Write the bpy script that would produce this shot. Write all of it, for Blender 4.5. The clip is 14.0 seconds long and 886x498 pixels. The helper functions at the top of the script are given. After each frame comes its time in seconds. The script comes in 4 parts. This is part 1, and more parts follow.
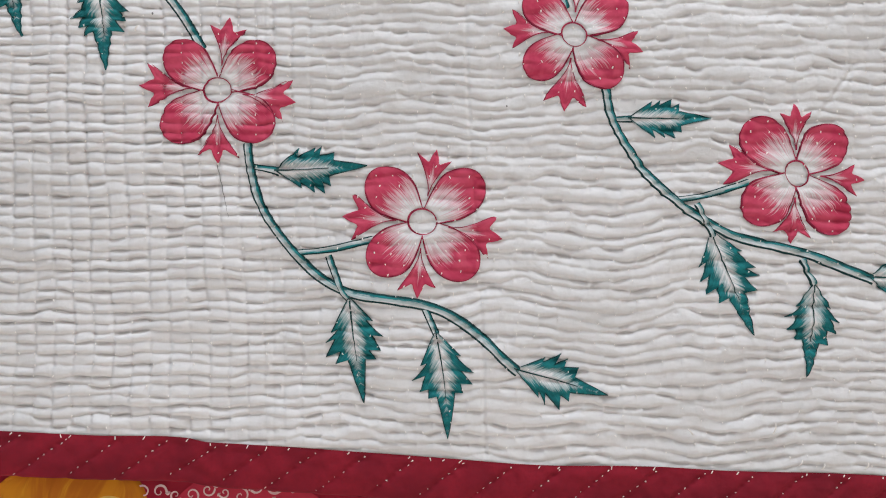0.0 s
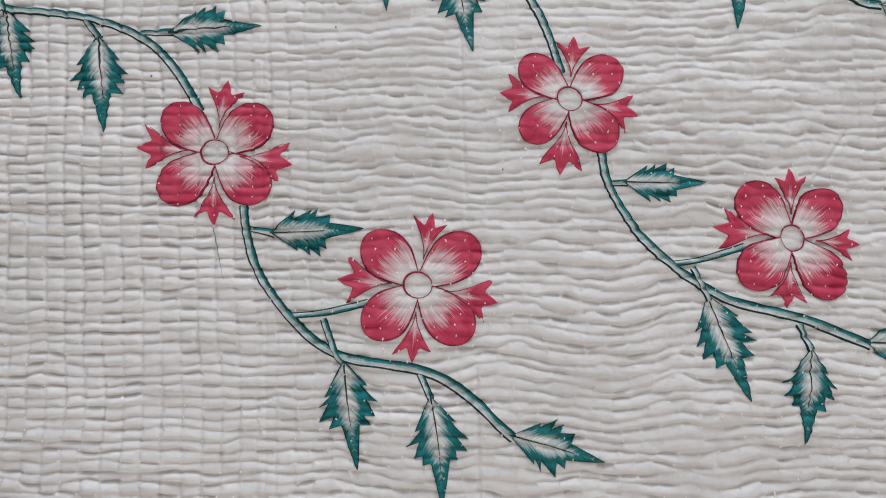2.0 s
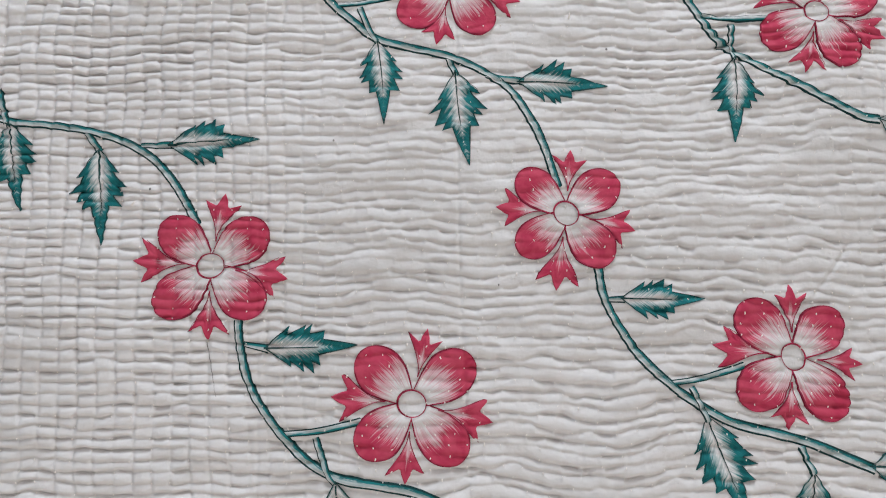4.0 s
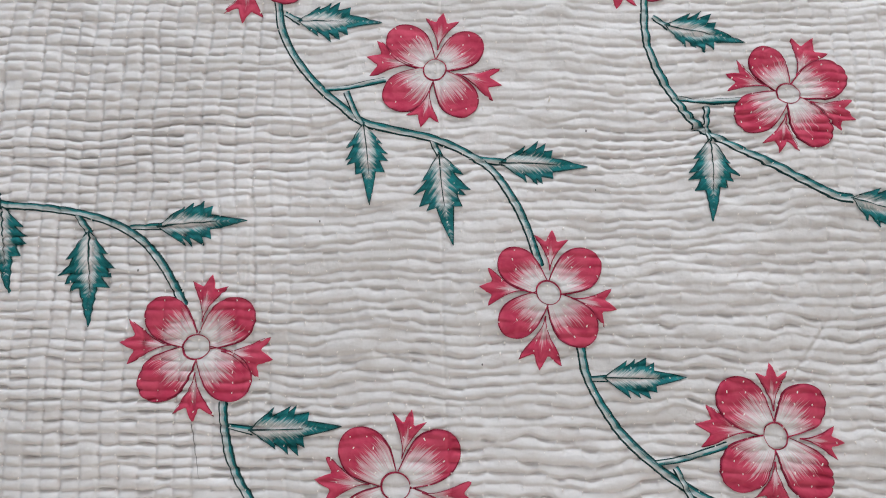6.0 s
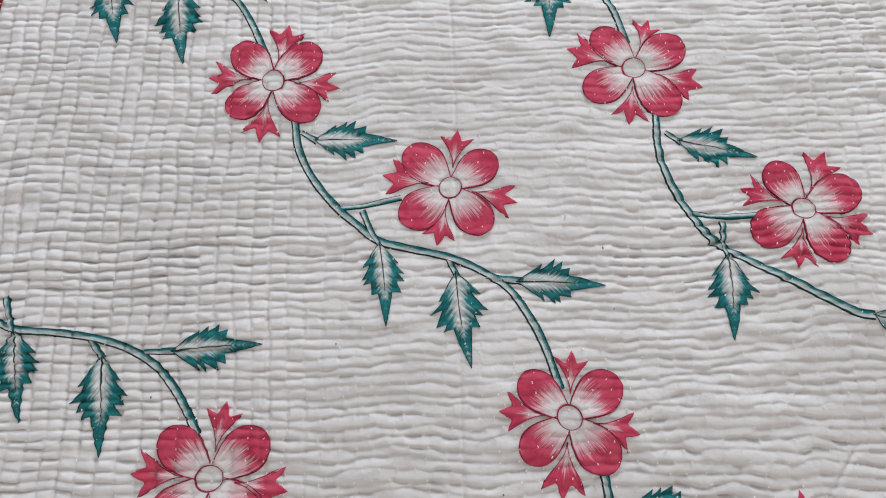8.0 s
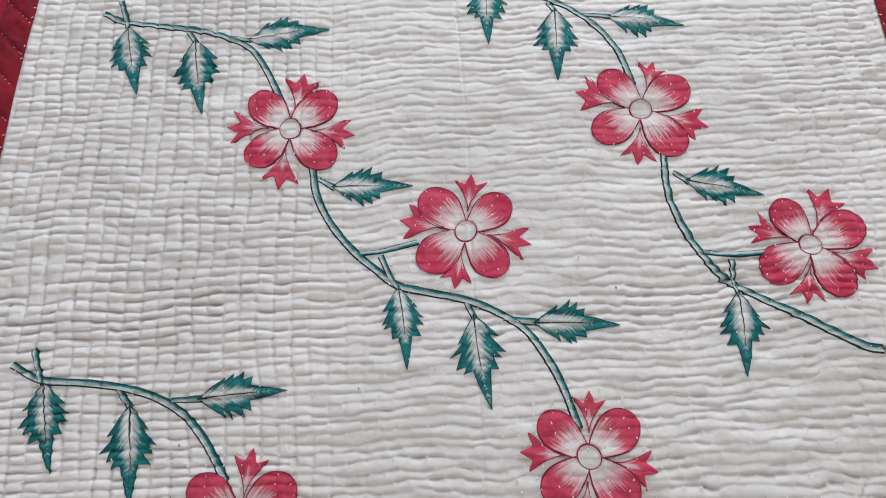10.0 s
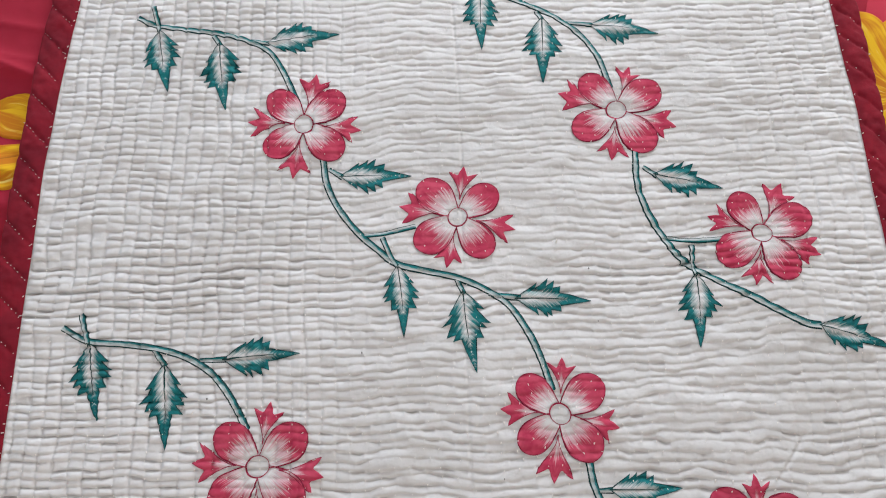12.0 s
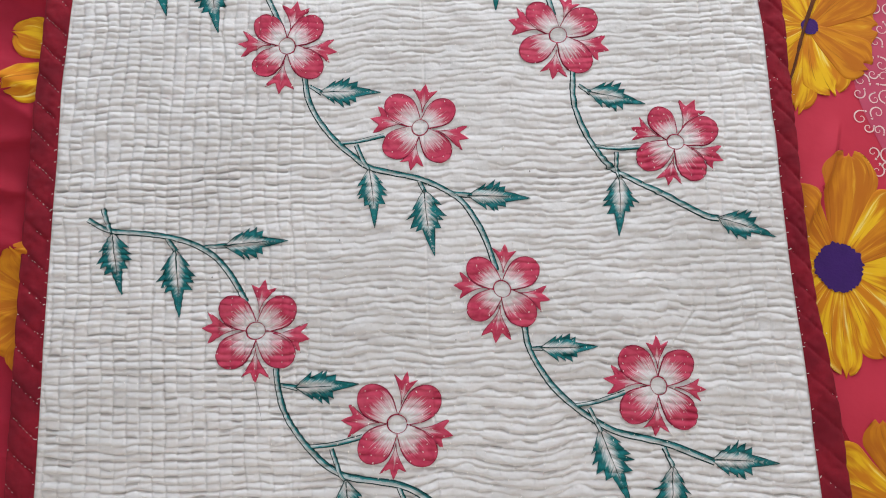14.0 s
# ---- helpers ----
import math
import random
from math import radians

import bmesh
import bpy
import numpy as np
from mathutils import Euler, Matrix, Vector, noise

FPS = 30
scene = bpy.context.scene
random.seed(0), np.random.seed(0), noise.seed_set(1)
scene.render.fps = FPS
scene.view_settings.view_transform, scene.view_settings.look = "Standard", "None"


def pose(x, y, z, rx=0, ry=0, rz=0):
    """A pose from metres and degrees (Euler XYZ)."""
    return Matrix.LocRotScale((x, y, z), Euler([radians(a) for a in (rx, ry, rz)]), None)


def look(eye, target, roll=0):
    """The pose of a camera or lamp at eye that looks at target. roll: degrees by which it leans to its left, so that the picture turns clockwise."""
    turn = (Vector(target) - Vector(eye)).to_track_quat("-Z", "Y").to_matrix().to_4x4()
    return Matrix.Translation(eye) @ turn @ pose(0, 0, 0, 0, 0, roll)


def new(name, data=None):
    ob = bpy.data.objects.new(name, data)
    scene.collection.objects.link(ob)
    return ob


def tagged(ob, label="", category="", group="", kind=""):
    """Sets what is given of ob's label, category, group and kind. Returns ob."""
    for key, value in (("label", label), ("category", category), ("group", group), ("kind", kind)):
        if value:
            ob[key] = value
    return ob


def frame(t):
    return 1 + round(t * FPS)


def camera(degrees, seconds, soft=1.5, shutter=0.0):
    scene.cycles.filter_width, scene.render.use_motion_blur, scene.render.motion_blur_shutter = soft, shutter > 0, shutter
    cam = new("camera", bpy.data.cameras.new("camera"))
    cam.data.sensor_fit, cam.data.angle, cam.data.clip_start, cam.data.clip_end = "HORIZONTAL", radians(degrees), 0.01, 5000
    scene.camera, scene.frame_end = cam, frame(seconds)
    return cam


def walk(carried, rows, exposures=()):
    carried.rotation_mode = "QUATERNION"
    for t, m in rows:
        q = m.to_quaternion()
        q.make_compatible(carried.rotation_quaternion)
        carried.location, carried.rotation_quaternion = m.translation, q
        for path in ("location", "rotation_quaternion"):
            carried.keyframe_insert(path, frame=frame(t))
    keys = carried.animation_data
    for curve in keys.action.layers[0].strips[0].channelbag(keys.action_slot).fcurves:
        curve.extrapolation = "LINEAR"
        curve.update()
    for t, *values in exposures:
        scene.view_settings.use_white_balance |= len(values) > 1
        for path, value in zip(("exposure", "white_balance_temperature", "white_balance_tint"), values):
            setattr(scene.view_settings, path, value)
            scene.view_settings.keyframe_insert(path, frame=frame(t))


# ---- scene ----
BED = 0.55  # height of the quilt's mean face over the floor
cam = camera(66.0, 14.0, soft=1.05)
# seconds; place over the quilt's face; turn about x, y, z in degrees
PATH = [
    (0.0, 0.2236, -0.2487, 0.7429, 4.93, -1.34, -2.05),
    (0.5, 0.2230, -0.2481, 0.7409, 5.10, -1.70, -2.45),
    (1.0, 0.2325, -0.2431, 0.7413, 5.16, -1.59, -2.32),
    (1.5, 0.2318, -0.2265, 0.7421, 6.04, -1.68, -1.92),
    (2.0, 0.2278, -0.2084, 0.7451, 7.14, -1.52, -1.77),
    (2.5, 0.2302, -0.1918, 0.7474, 7.46, -1.09, -1.52),
    (3.0, 0.2346, -0.1718, 0.7531, 7.81, -0.90, -1.37),
    (3.2, 0.2372, -0.1545, 0.7513, 8.01, -0.63, -0.91),
    (5.5, 0.2583, -0.0938, 0.7691, 12.94, -1.08, -2.14),
    (6.0, 0.2608, -0.0745, 0.7745, 13.17, -1.03, -1.54),
    (6.5, 0.2537, -0.0493, 0.7792, 15.39, -1.44, 0.09),
    (7.0, 0.2556, -0.0430, 0.7782, 15.41, -1.27, -0.77),
    (7.5, 0.2513, -0.0187, 0.7791, 15.81, -1.31, -1.36),
    (8.0, 0.2448, 0.0039, 0.7874, 17.70, -0.76, -1.95),
    (8.5, 0.2415, 0.0334, 0.7905, 18.81, -0.94, -2.82),
    (8.7, 0.2342, 0.0511, 0.7872, 18.29, -1.03, -3.24),
    (10.8, 0.2202, 0.0300, 0.8716, 18.77, 0.19, -2.75),
    (11.0, 0.2199, 0.0384, 0.8869, 17.49, 0.31, -2.48),
    (11.5, 0.2327, 0.0191, 0.9032, 17.77, -0.10, -2.47),
    (12.0, 0.2360, -0.0002, 0.9327, 17.14, -0.33, -2.22),
    (12.5, 0.2396, -0.0282, 0.9977, 15.71, -0.14, -3.88),
    (13.0, 0.2524, -0.0543, 1.0482, 14.10, 0.33, -3.77),
    (13.5, 0.2568, -0.0725, 1.1069, 14.46, -0.56, -1.91),
    (14.0, 0.2669, -0.0944, 1.1055, 11.14, -1.52, -2.47),
]
EXPOSURES = [(0.0, 0.09), (1.0, 0.09), (2.0, -0.09), (3.2, -0.07), (6.0, -0.05), (8.0, -0.08), (11.0, -0.04), (12.1, 0.04), (12.5, 0.14), (12.9, 0.07), (14.0, 0.04)]
# the sway between those rows near the end
SWAY = [
    (12.7, look((0.242, -0.020, 1.571), (0.305, 0.455, -0.371), 3.6)),
    (13.2, look((0.253, -0.046, 1.636), (0.268, 0.420, -0.309), -0.6)),
    (13.7, look((0.257, -0.077, 1.666), (0.317, 0.392, -0.278), 5.3)),
]
steps = [(t, pose(x, y, BED + z, rx, ry, rz)) for t, x, y, z, rx, ry, rz in PATH] + SWAY
walk(cam, sorted(steps, key=lambda row: row[0]), EXPOSURES)

# ---- light ----
scene.view_settings.exposure = 0.0
world = bpy.data.worlds.new("world")
scene.world = world
world.use_nodes = True
wn = world.node_tree.nodes
sky = wn.new("ShaderNodeTexSky")
sky.sky_type, sky.sun_disc = "NISHITA", False
sky.sun_elevation, sky.sun_rotation = radians(40), radians(160)
world.node_tree.links.new(sky.outputs[0], wn["Background"].inputs[0])
wn["Background"].inputs[1].default_value = 0.1


def area_lamp(name, m, w, h, watts, colour):
    data = bpy.data.lights.new(name, "AREA")
    data.shape, data.size, data.size_y, data.energy, data.color = "RECTANGLE", w, h, watts, colour
    ob = new(name, data)
    ob.matrix_world = m
    return ob


# daylight through the inferred far window, and two unseen lamps added as fill
WIN_FAR = (-0.3, 2.3, 0.95, 2.25)   # x0, x1, z0, z1 in the far wall
BACK_OPENING = (-0.9, 1.3, 0.75, 2.2)     # x0, x1, z0, z1 in the wall behind the camera, opened for the warm fill
WEST_OPENING = (0.6, 2.0, 1.0, 2.1)       # y0, y1, z0, z1 in the wall on the left, opened for the blue fill
ROOM = (-2.2, 3.0, -2.4, 3.3, 2.8)    # x0, x1, y0, y1, height
area_lamp("far_window_daylight", pose(1.0, ROOM[3] + 0.05, 1.60, -90, 0, 0), 2.56, 1.26, 118, (0.870, 0.935, 1.0))
# warm lamp added to lift the foot of the quilt; its source is unseen
area_lamp("back_warm_fill", pose(0.2, ROOM[2] - 0.05, 1.47, 90, 0, 0), 2.1, 1.4, 20, (1.0, 0.90, 0.79))
# blue lamp added to cool the upper left; no window is known there
area_lamp("west_blue_fill", pose(ROOM[0] - 0.05, 1.3, 1.55, 0, -90, 0), 1.06, 1.36, 8, (0.45, 0.70, 1.0))

# ---- materials ----
class Nodes:
    """Short hand for a material's node tree."""

    def __init__(self, name, roughness=0.9, sheen=0.0):
        self.mat = bpy.data.materials.new(name)
        self.mat.use_nodes = True
        self.tree = self.mat.node_tree
        self.bsdf = self.tree.nodes["Principled BSDF"]
        self.bsdf.inputs["Roughness"].default_value = roughness
        self.bsdf.inputs["Specular IOR Level"].default_value = 0.25
        self.bsdf.inputs["Sheen Weight"].default_value = sheen
        self.bsdf.inputs["Sheen Roughness"].default_value = 0.5

    def put(self, socket, value):
        if isinstance(value, bpy.types.NodeSocket):
            self.tree.links.new(value, socket)
        elif isinstance(value, tuple) and len(value) == 3 and socket.type == "RGBA":
            socket.default_value = (*value, 1)
        else:
            socket.default_value = value

    def math(self, op, a, b=0.0, clamp=False):
        n = self.tree.nodes.new("ShaderNodeMath")
        n.operation, n.use_clamp = op, clamp
        self.put(n.inputs[0], a), self.put(n.inputs[1], b)
        return n.outputs[0]

    def step(self, value, low, high):
        n = self.tree.nodes.new("ShaderNodeMapRange")
        n.interpolation_type = "SMOOTHSTEP"
        self.put(n.inputs[0], value)
        n.inputs[1].default_value, n.inputs[2].default_value = low, high
        return n.outputs[0]

    def mix(self, fac, a, b, mode="MIX"):
        n = self.tree.nodes.new("ShaderNodeMix")
        n.data_type, n.blend_type = "RGBA", mode
        self.put(n.inputs[0], fac), self.put(n.inputs[6], a), self.put(n.inputs[7], b)
        return n.outputs[2]

    def coords(self, kind="Object"):
        return self.tree.nodes.new("ShaderNodeTexCoord").outputs[kind]

    def split(self, vector):
        n = self.tree.nodes.new("ShaderNodeSeparateXYZ")
        self.put(n.inputs[0], vector)
        return n.outputs

    def join(self, x, y, z=0.0):
        n = self.tree.nodes.new("ShaderNodeCombineXYZ")
        self.put(n.inputs[0], x), self.put(n.inputs[1], y), self.put(n.inputs[2], z)
        return n.outputs[0]

    def chance(self):
        return self.tree.nodes.new("ShaderNodeObjectInfo").outputs["Random"]

    def noise(self, vector, scale, detail=2.0, rough=0.5):
        n = self.tree.nodes.new("ShaderNodeTexNoise")
        self.put(n.inputs["Vector"], vector)
        n.inputs["Scale"].default_value, n.inputs["Detail"].default_value, n.inputs["Roughness"].default_value = scale, detail, rough
        return n.outputs[0]

    def bump(self, height, strength, distance):
        n = self.tree.nodes.new("ShaderNodeBump")
        self.put(n.inputs["Height"], height)
        n.inputs["Strength"].default_value, n.inputs["Distance"].default_value = strength, distance
        self.put(self.bsdf.inputs["Normal"], n.outputs[0])

    def colour(self, value):
        self.put(self.bsdf.inputs["Base Color"], value)
        return self.mat


CLOTH_A, CLOTH_B = (0.725, 0.70, 0.70), (0.645, 0.62, 0.615)


def cloth_colour(k):
    """Unbleached white cotton with faint stains and threads; also sets the cloth's fine relief."""
    p = k.coords()
    base = k.mix(k.step(k.noise(p, 5.0, 4.0), 0.35, 0.72), CLOTH_A, CLOTH_B)
    slub = k.step(k.noise(p, 90.0, 3.0, 0.6), 0.35, 0.75)
    base = k.mix(k.math("MULTIPLY", slub, 0.16), base, (0.50, 0.47, 0.44))
    stain = k.step(k.noise(p, 11.0, 3.0, 0.6), 0.66, 0.82)
    base = k.mix(k.math("MULTIPLY", stain, 0.18), base, (0.52, 0.43, 0.34))
    relief = k.math("ADD", k.math("MULTIPLY", k.noise(p, 130.0, 4.0, 0.6), 1.0), k.math("MULTIPLY", k.noise(p, 900.0, 2.0), 0.25))
    k.bump(relief, 0.5, 0.0022)
    return base


def cloth_material():
    k = Nodes("white_cotton", 0.92, 0.05)
    return k.colour(cloth_colour(k))


def petal_material(name, low, high, reach):
    """Pink dye that runs out in brush streaks towards the flower's heart, with a dark drawn edge."""
    k = Nodes(name, 0.92)
    cloth = cloth_colour(k)
    u, v, _ = k.split(k.coords("UV"))
    seed = k.math("MULTIPLY", k.chance(), 37.0)
    side = k.math("ABSOLUTE", k.math("SUBTRACT", v, 0.5))
    streak = k.noise(k.join(k.math("MULTIPLY", u, 1.1), k.math("MULTIPLY", v, 25.0), seed), 1.0, 3.0, 0.65)
    hair = k.noise(k.join(k.math("MULTIPLY", u, 2.2), k.math("MULTIPLY", v, 62.0), seed), 1.0, 2.0, 0.5)
    patch = k.noise(k.join(u, v, seed), 3.0, 2.0)
    run = k.math("ADD", u, k.math("MULTIPLY", k.math("SUBTRACT", streak, 0.5), reach))
    run = k.math("ADD", run, k.math("MULTIPLY", k.math("SUBTRACT", patch, 0.5), 0.2))
    run = k.math("ADD", run, k.math("MULTIPLY", k.math("SUBTRACT", hair, 0.5), 0.45))
    run = k.math("ADD", run, k.math("MULTIPLY", k.math("MULTIPLY", side, side), 0.35))
    dye = k.mix(k.step(patch, 0.3, 0.7), (0.47, 0.036, 0.086), (0.57, 0.072, 0.13))
    dye = k.mix(k.math("MULTIPLY", k.step(k.noise(k.coords(), 60.0, 3.0), 0.5, 0.8), 0.3), dye, (0.38, 0.012, 0.05))
    out = k.mix(k.step(run, low - 0.28, low + 0.02), cloth, k.mix(0.48, cloth, (0.60, 0.10, 0.18)))
    out = k.mix(k.step(run, low, high), out, dye)
    edge = k.math("ADD", side, k.math("MULTIPLY", k.math("SUBTRACT", k.noise(k.coords(), 150.0), 0.5), 0.03))
    out = k.mix(k.step(edge, 0.462, 0.475), out, (0.20, 0.012, 0.035))
    return k.colour(out)


def line_material(name, colour):
    k = Nodes(name, 0.9)
    p = k.coords()
    k.bump(k.noise(p, 130.0, 4.0), 0.4, 0.002)
    return k.colour(k.mix(k.step(k.noise(p, 120.0, 3.0), 0.35, 0.75), colour, tuple(min(1, c * 2 + 0.02) for c in colour)))


TEAL_A, TEAL_B, TEAL_DARK = (0.007, 0.108, 0.118), (0.012, 0.190, 0.200), (0.006, 0.038, 0.040)


def leaf_material():
    """Teal brush strokes from the edge towards a pale heart: uv.x runs along the leaf, uv.y is the distance from the midrib over the leaf's length."""
    k = Nodes("teal_leaf_print", 0.9)
    cloth = cloth_colour(k)
    u, v, _ = k.split(k.coords("UV"))
    seed = k.math("MULTIPLY", k.chance(), 41.0)
    p = k.coords()
    back = k.math("SUBTRACT", u, k.math("MULTIPLY", v, 0.9))       # the strokes slant back to the midrib
    streak = k.noise(k.join(k.math("MULTIPLY", back, 24.0), k.math("MULTIPLY", v, 4.0), seed), 1.0, 3.0, 0.7)
    hair = k.noise(k.join(k.math("MULTIPLY", back, 62.0), k.math("MULTIPLY", v, 7.0), seed), 1.0, 2.0, 0.6)
    blot = k.noise(p, 75.0, 3.0, 0.6)
    run = k.math("ADD", v, k.math("MULTIPLY", k.math("SUBTRACT", streak, 0.5), 0.20))
    run = k.math("ADD", run, k.math("MULTIPLY", k.math("SUBTRACT", hair, 0.5), 0.10))
    run = k.math("ADD", run, k.math("MULTIPLY", k.math("SUBTRACT", blot, 0.5), 0.08))
    run = k.math("ADD", run, k.math("MULTIPLY", k.step(u, 0.40, 0.80), 0.115))
    dye = k.mix(k.step(k.math("ADD", k.math("MULTIPLY", blot, 0.5), k.math("MULTIPLY", hair, 0.5)), 0.38, 0.62), TEAL_A, TEAL_B)
    dye = k.mix(k.step(v, 0.17, 0.25), dye, TEAL_A)
    out = k.mix(k.step(run, 0.015, 0.07), cloth, k.mix(0.5, cloth, TEAL_B))
    return k.colour(k.mix(k.step(run, 0.066, 0.116), out, dye))


def stem_material():
    """A stem drawn with two dark lines, washed with teal along one side."""
    k = Nodes("teal_stem_print", 0.9)
    cloth = cloth_colour(k)
    u, v, _ = k.split(k.coords("UV"))
    p = k.coords()
    fine = k.noise(p, 190.0, 3.0, 0.6)
    brush = k.noise(k.join(k.math("MULTIPLY", u, 55.0), k.math("MULTIPLY", v, 5.0), k.math("MULTIPLY", k.chance(), 23.0)), 1.0, 3.0, 0.6)
    run = k.math("ADD", v, k.math("MULTIPLY", k.math("SUBTRACT", brush, 0.5), 0.75))
    run = k.math("ADD", run, k.math("MULTIPLY", k.math("SUBTRACT", fine, 0.5), 0.2))
    out = k.mix(k.step(run, 0.15, 0.50), k.mix(0.06, cloth, TEAL_B), k.mix(0.5, cloth, TEAL_B))
    out = k.mix(k.step(run, 0.52, 0.68), out, k.mix(k.step(brush, 0.4, 0.6), TEAL_A, TEAL_B))
    side = k.math("ABSOLUTE", k.math("SUBTRACT", v, 0.5))
    side = k.math("ADD", side, k.math("MULTIPLY", k.math("SUBTRACT", fine, 0.5), 0.08))
    return k.colour(k.mix(k.step(side, 0.27, 0.33), out, TEAL_DARK))


def binding_material():
    k = Nodes("maroon_binding", 0.9)
    p = k.coords()
    k.bump(k.math("ADD", k.noise(p, 55.0, 4.0, 0.6), k.math("MULTIPLY", k.noise(p, 1100.0), 0.2)), 0.5, 0.003)
    out = k.mix(k.step(k.noise(p, 18.0, 4.0), 0.3, 0.7), (0.165, 0.005, 0.015), (0.25, 0.008, 0.021))
    return k.colour(k.mix(k.math("MULTIPLY", k.step(k.noise(p, 300.0), 0.4, 0.7), 0.25), out, (0.15, 0.008, 0.02)))


def thread_material():
    k = Nodes("white_thread", 0.7)
    return k.colour(k.mix(k.noise(k.coords(), 300.0), (0.80, 0.74, 0.70), (0.9, 0.86, 0.82)))


def sheet_material():
    k = Nodes("red_bedsheet", 0.85)
    p = k.coords()
    k.bump(k.math("ADD", k.noise(p, 25.0, 4.0), k.math("MULTIPLY", k.noise(p, 1200.0), 0.1)), 0.35, 0.004)
    out = k.mix(k.step(k.noise(p, 4.0, 3.0), 0.3, 0.7), (0.31, 0.010, 0.028), (0.38, 0.015, 0.040))
    return k.colour(k.mix(k.math("MULTIPLY", k.step(k.noise(p, 30.0, 4.0), 0.4, 0.8), 0.3), out, (0.27, 0.007, 0.018)))


def pink_panel_material():
    k = Nodes("pink_print", 0.85)
    p = k.coords()
    k.bump(k.noise(p, 25.0, 4.0), 0.3, 0.004)
    return k.colour(k.mix(k.noise(p, 9.0, 3.0), (0.46, 0.05, 0.11), (0.54, 0.09, 0.15)))


def bloom_material(name, a, b, c):
    """Yellow petal print: streaks run from the heart to the rim."""
    k = Nodes(name, 0.85)
    u, v, _ = k.split(k.coords("UV"))
    seed = k.math("MULTIPLY", k.chance(), 29.0)
    k.bump(k.noise(k.coords(), 25.0, 4.0), 0.3, 0.004)
    fine = k.noise(k.join(k.math("MULTIPLY", u, 1.4), k.math("MULTIPLY", v, 9.0), seed), 1.0, 4.0, 0.6)
    broad = k.noise(k.join(k.math("MULTIPLY", u, 1.0), k.math("MULTIPLY", v, 2.2), seed), 1.6, 2.0)
    out = k.mix(k.step(k.math("ADD", broad, k.math("MULTIPLY", k.math("SUBTRACT", fine, 0.5), 0.7)), 0.38, 0.62), a, b)
    out = k.mix(k.math("MULTIPLY", k.step(fine, 0.58, 0.72), 0.6), out, c)
    line = k.step(k.noise(k.join(k.math("MULTIPLY", u, 1.1), k.math("MULTIPLY", v, 21.0), seed), 1.0, 2.0), 0.64, 0.72)
    out = k.mix(k.math("MULTIPLY", line, 0.75), out, (0.30, 0.09, 0.006))
    side = k.math("ABSOLUTE", k.math("SUBTRACT", v, 0.5))
    rim = k.step(k.math("MAXIMUM", side, k.math("SUBTRACT", u, 0.5)), 0.40, 0.5)
    return k.colour(k.mix(k.math("MULTIPLY", rim, 0.7), out, a))


def plain_material(name, a, b, scale, roughness=0.8, bump=0.2):
    k = Nodes(name, roughness)
    p = k.coords()
    k.bump(k.noise(p, scale * 6, 4.0), bump, 0.004)
    return k.colour(k.mix(k.noise(p, scale, 4.0), a, b))


CLOTH = cloth_material()
PETAL = petal_material("pink_petal_print", 0.37, 0.57, 0.8)
SEPAL = petal_material("pink_sepal_print", 0.44, 0.66, 0.6)
RING = line_material("maroon_line_print", (0.22, 0.014, 0.04))
LEAF, STEM = leaf_material(), stem_material()
VEIN = line_material("dark_green_line_print", (0.006, 0.036, 0.036))
GREY_MARK = line_material("grey_line", (0.16, 0.15, 0.15))
BINDING, THREAD, SHEET, PINK = binding_material(), thread_material(), sheet_material(), pink_panel_material()
# rose dye of the scroll field, also the painted brighter right of the sheet
ROSE = plain_material("rose_print_and_lit_red", (0.48, 0.024, 0.052), (0.56, 0.036, 0.072), 6.0, 0.75)
BLOOM = bloom_material("yellow_petal_print", (0.58, 0.19, 0.008), (0.80, 0.46, 0.012), (0.92, 0.80, 0.30))
ORANGE = bloom_material("orange_petal_print", (0.48, 0.14, 0.008), (0.62, 0.23, 0.010), (0.74, 0.42, 0.03))
HEART = plain_material("purple_heart_print", (0.030, 0.008, 0.09), (0.058, 0.013, 0.155), 40.0)
SCROLL = plain_material("pale_scroll_print", (0.72, 0.45, 0.46), (0.8, 0.6, 0.58), 30.0)
# brown for the painted shadow of a fold in the sheet
FOLD_SHADOW = plain_material("painted_fold_shadow", (0.055, 0.014, 0.006), (0.15, 0.042, 0.008), 45.0)
WALL = plain_material("white_wall_paint", (0.70, 0.68, 0.64), (0.76, 0.74, 0.70), 3.0)
FLOOR = plain_material("grey_floor", (0.30, 0.28, 0.26), (0.38, 0.36, 0.33), 4.0, 0.5)
TICKING = plain_material("cream_ticking", (0.62, 0.57, 0.48), (0.68, 0.63, 0.55), 8.0)
WOOD = plain_material("brown_wood", (0.16, 0.08, 0.04), (0.24, 0.13, 0.07), 6.0, 0.5)


# ---- shapes of the cloth ----
def hashed(i, j, seed):
    """An even random number from 0 to 1 for each pair of whole numbers."""
    n = (i.astype(np.int64) * 374761393 + j.astype(np.int64) * 668265263 + seed * 974711) & 0x7FFFFFFF
    n = ((n ^ (n >> 13)) * 1274126177) & 0x7FFFFFFF
    return ((n ^ (n >> 16)) & 0xFFFF) / 65535.0


def wave(x, y, seed):
    """Smooth noise from -1 to 1 with cells of size 1."""
    i, j = np.floor(x), np.floor(y)
    a, b = x - i, y - j
    a, b = a * a * a * (a * (a * 6 - 15) + 10), b * b * b * (b * (b * 6 - 15) + 10)
    h = lambda p, q: hashed(i + p, j + q, seed)
    return 2 * ((h(0, 0) * (1 - a) + h(1, 0) * a) * (1 - b) + (h(0, 1) * (1 - a) + h(1, 1) * a) * b) - 1


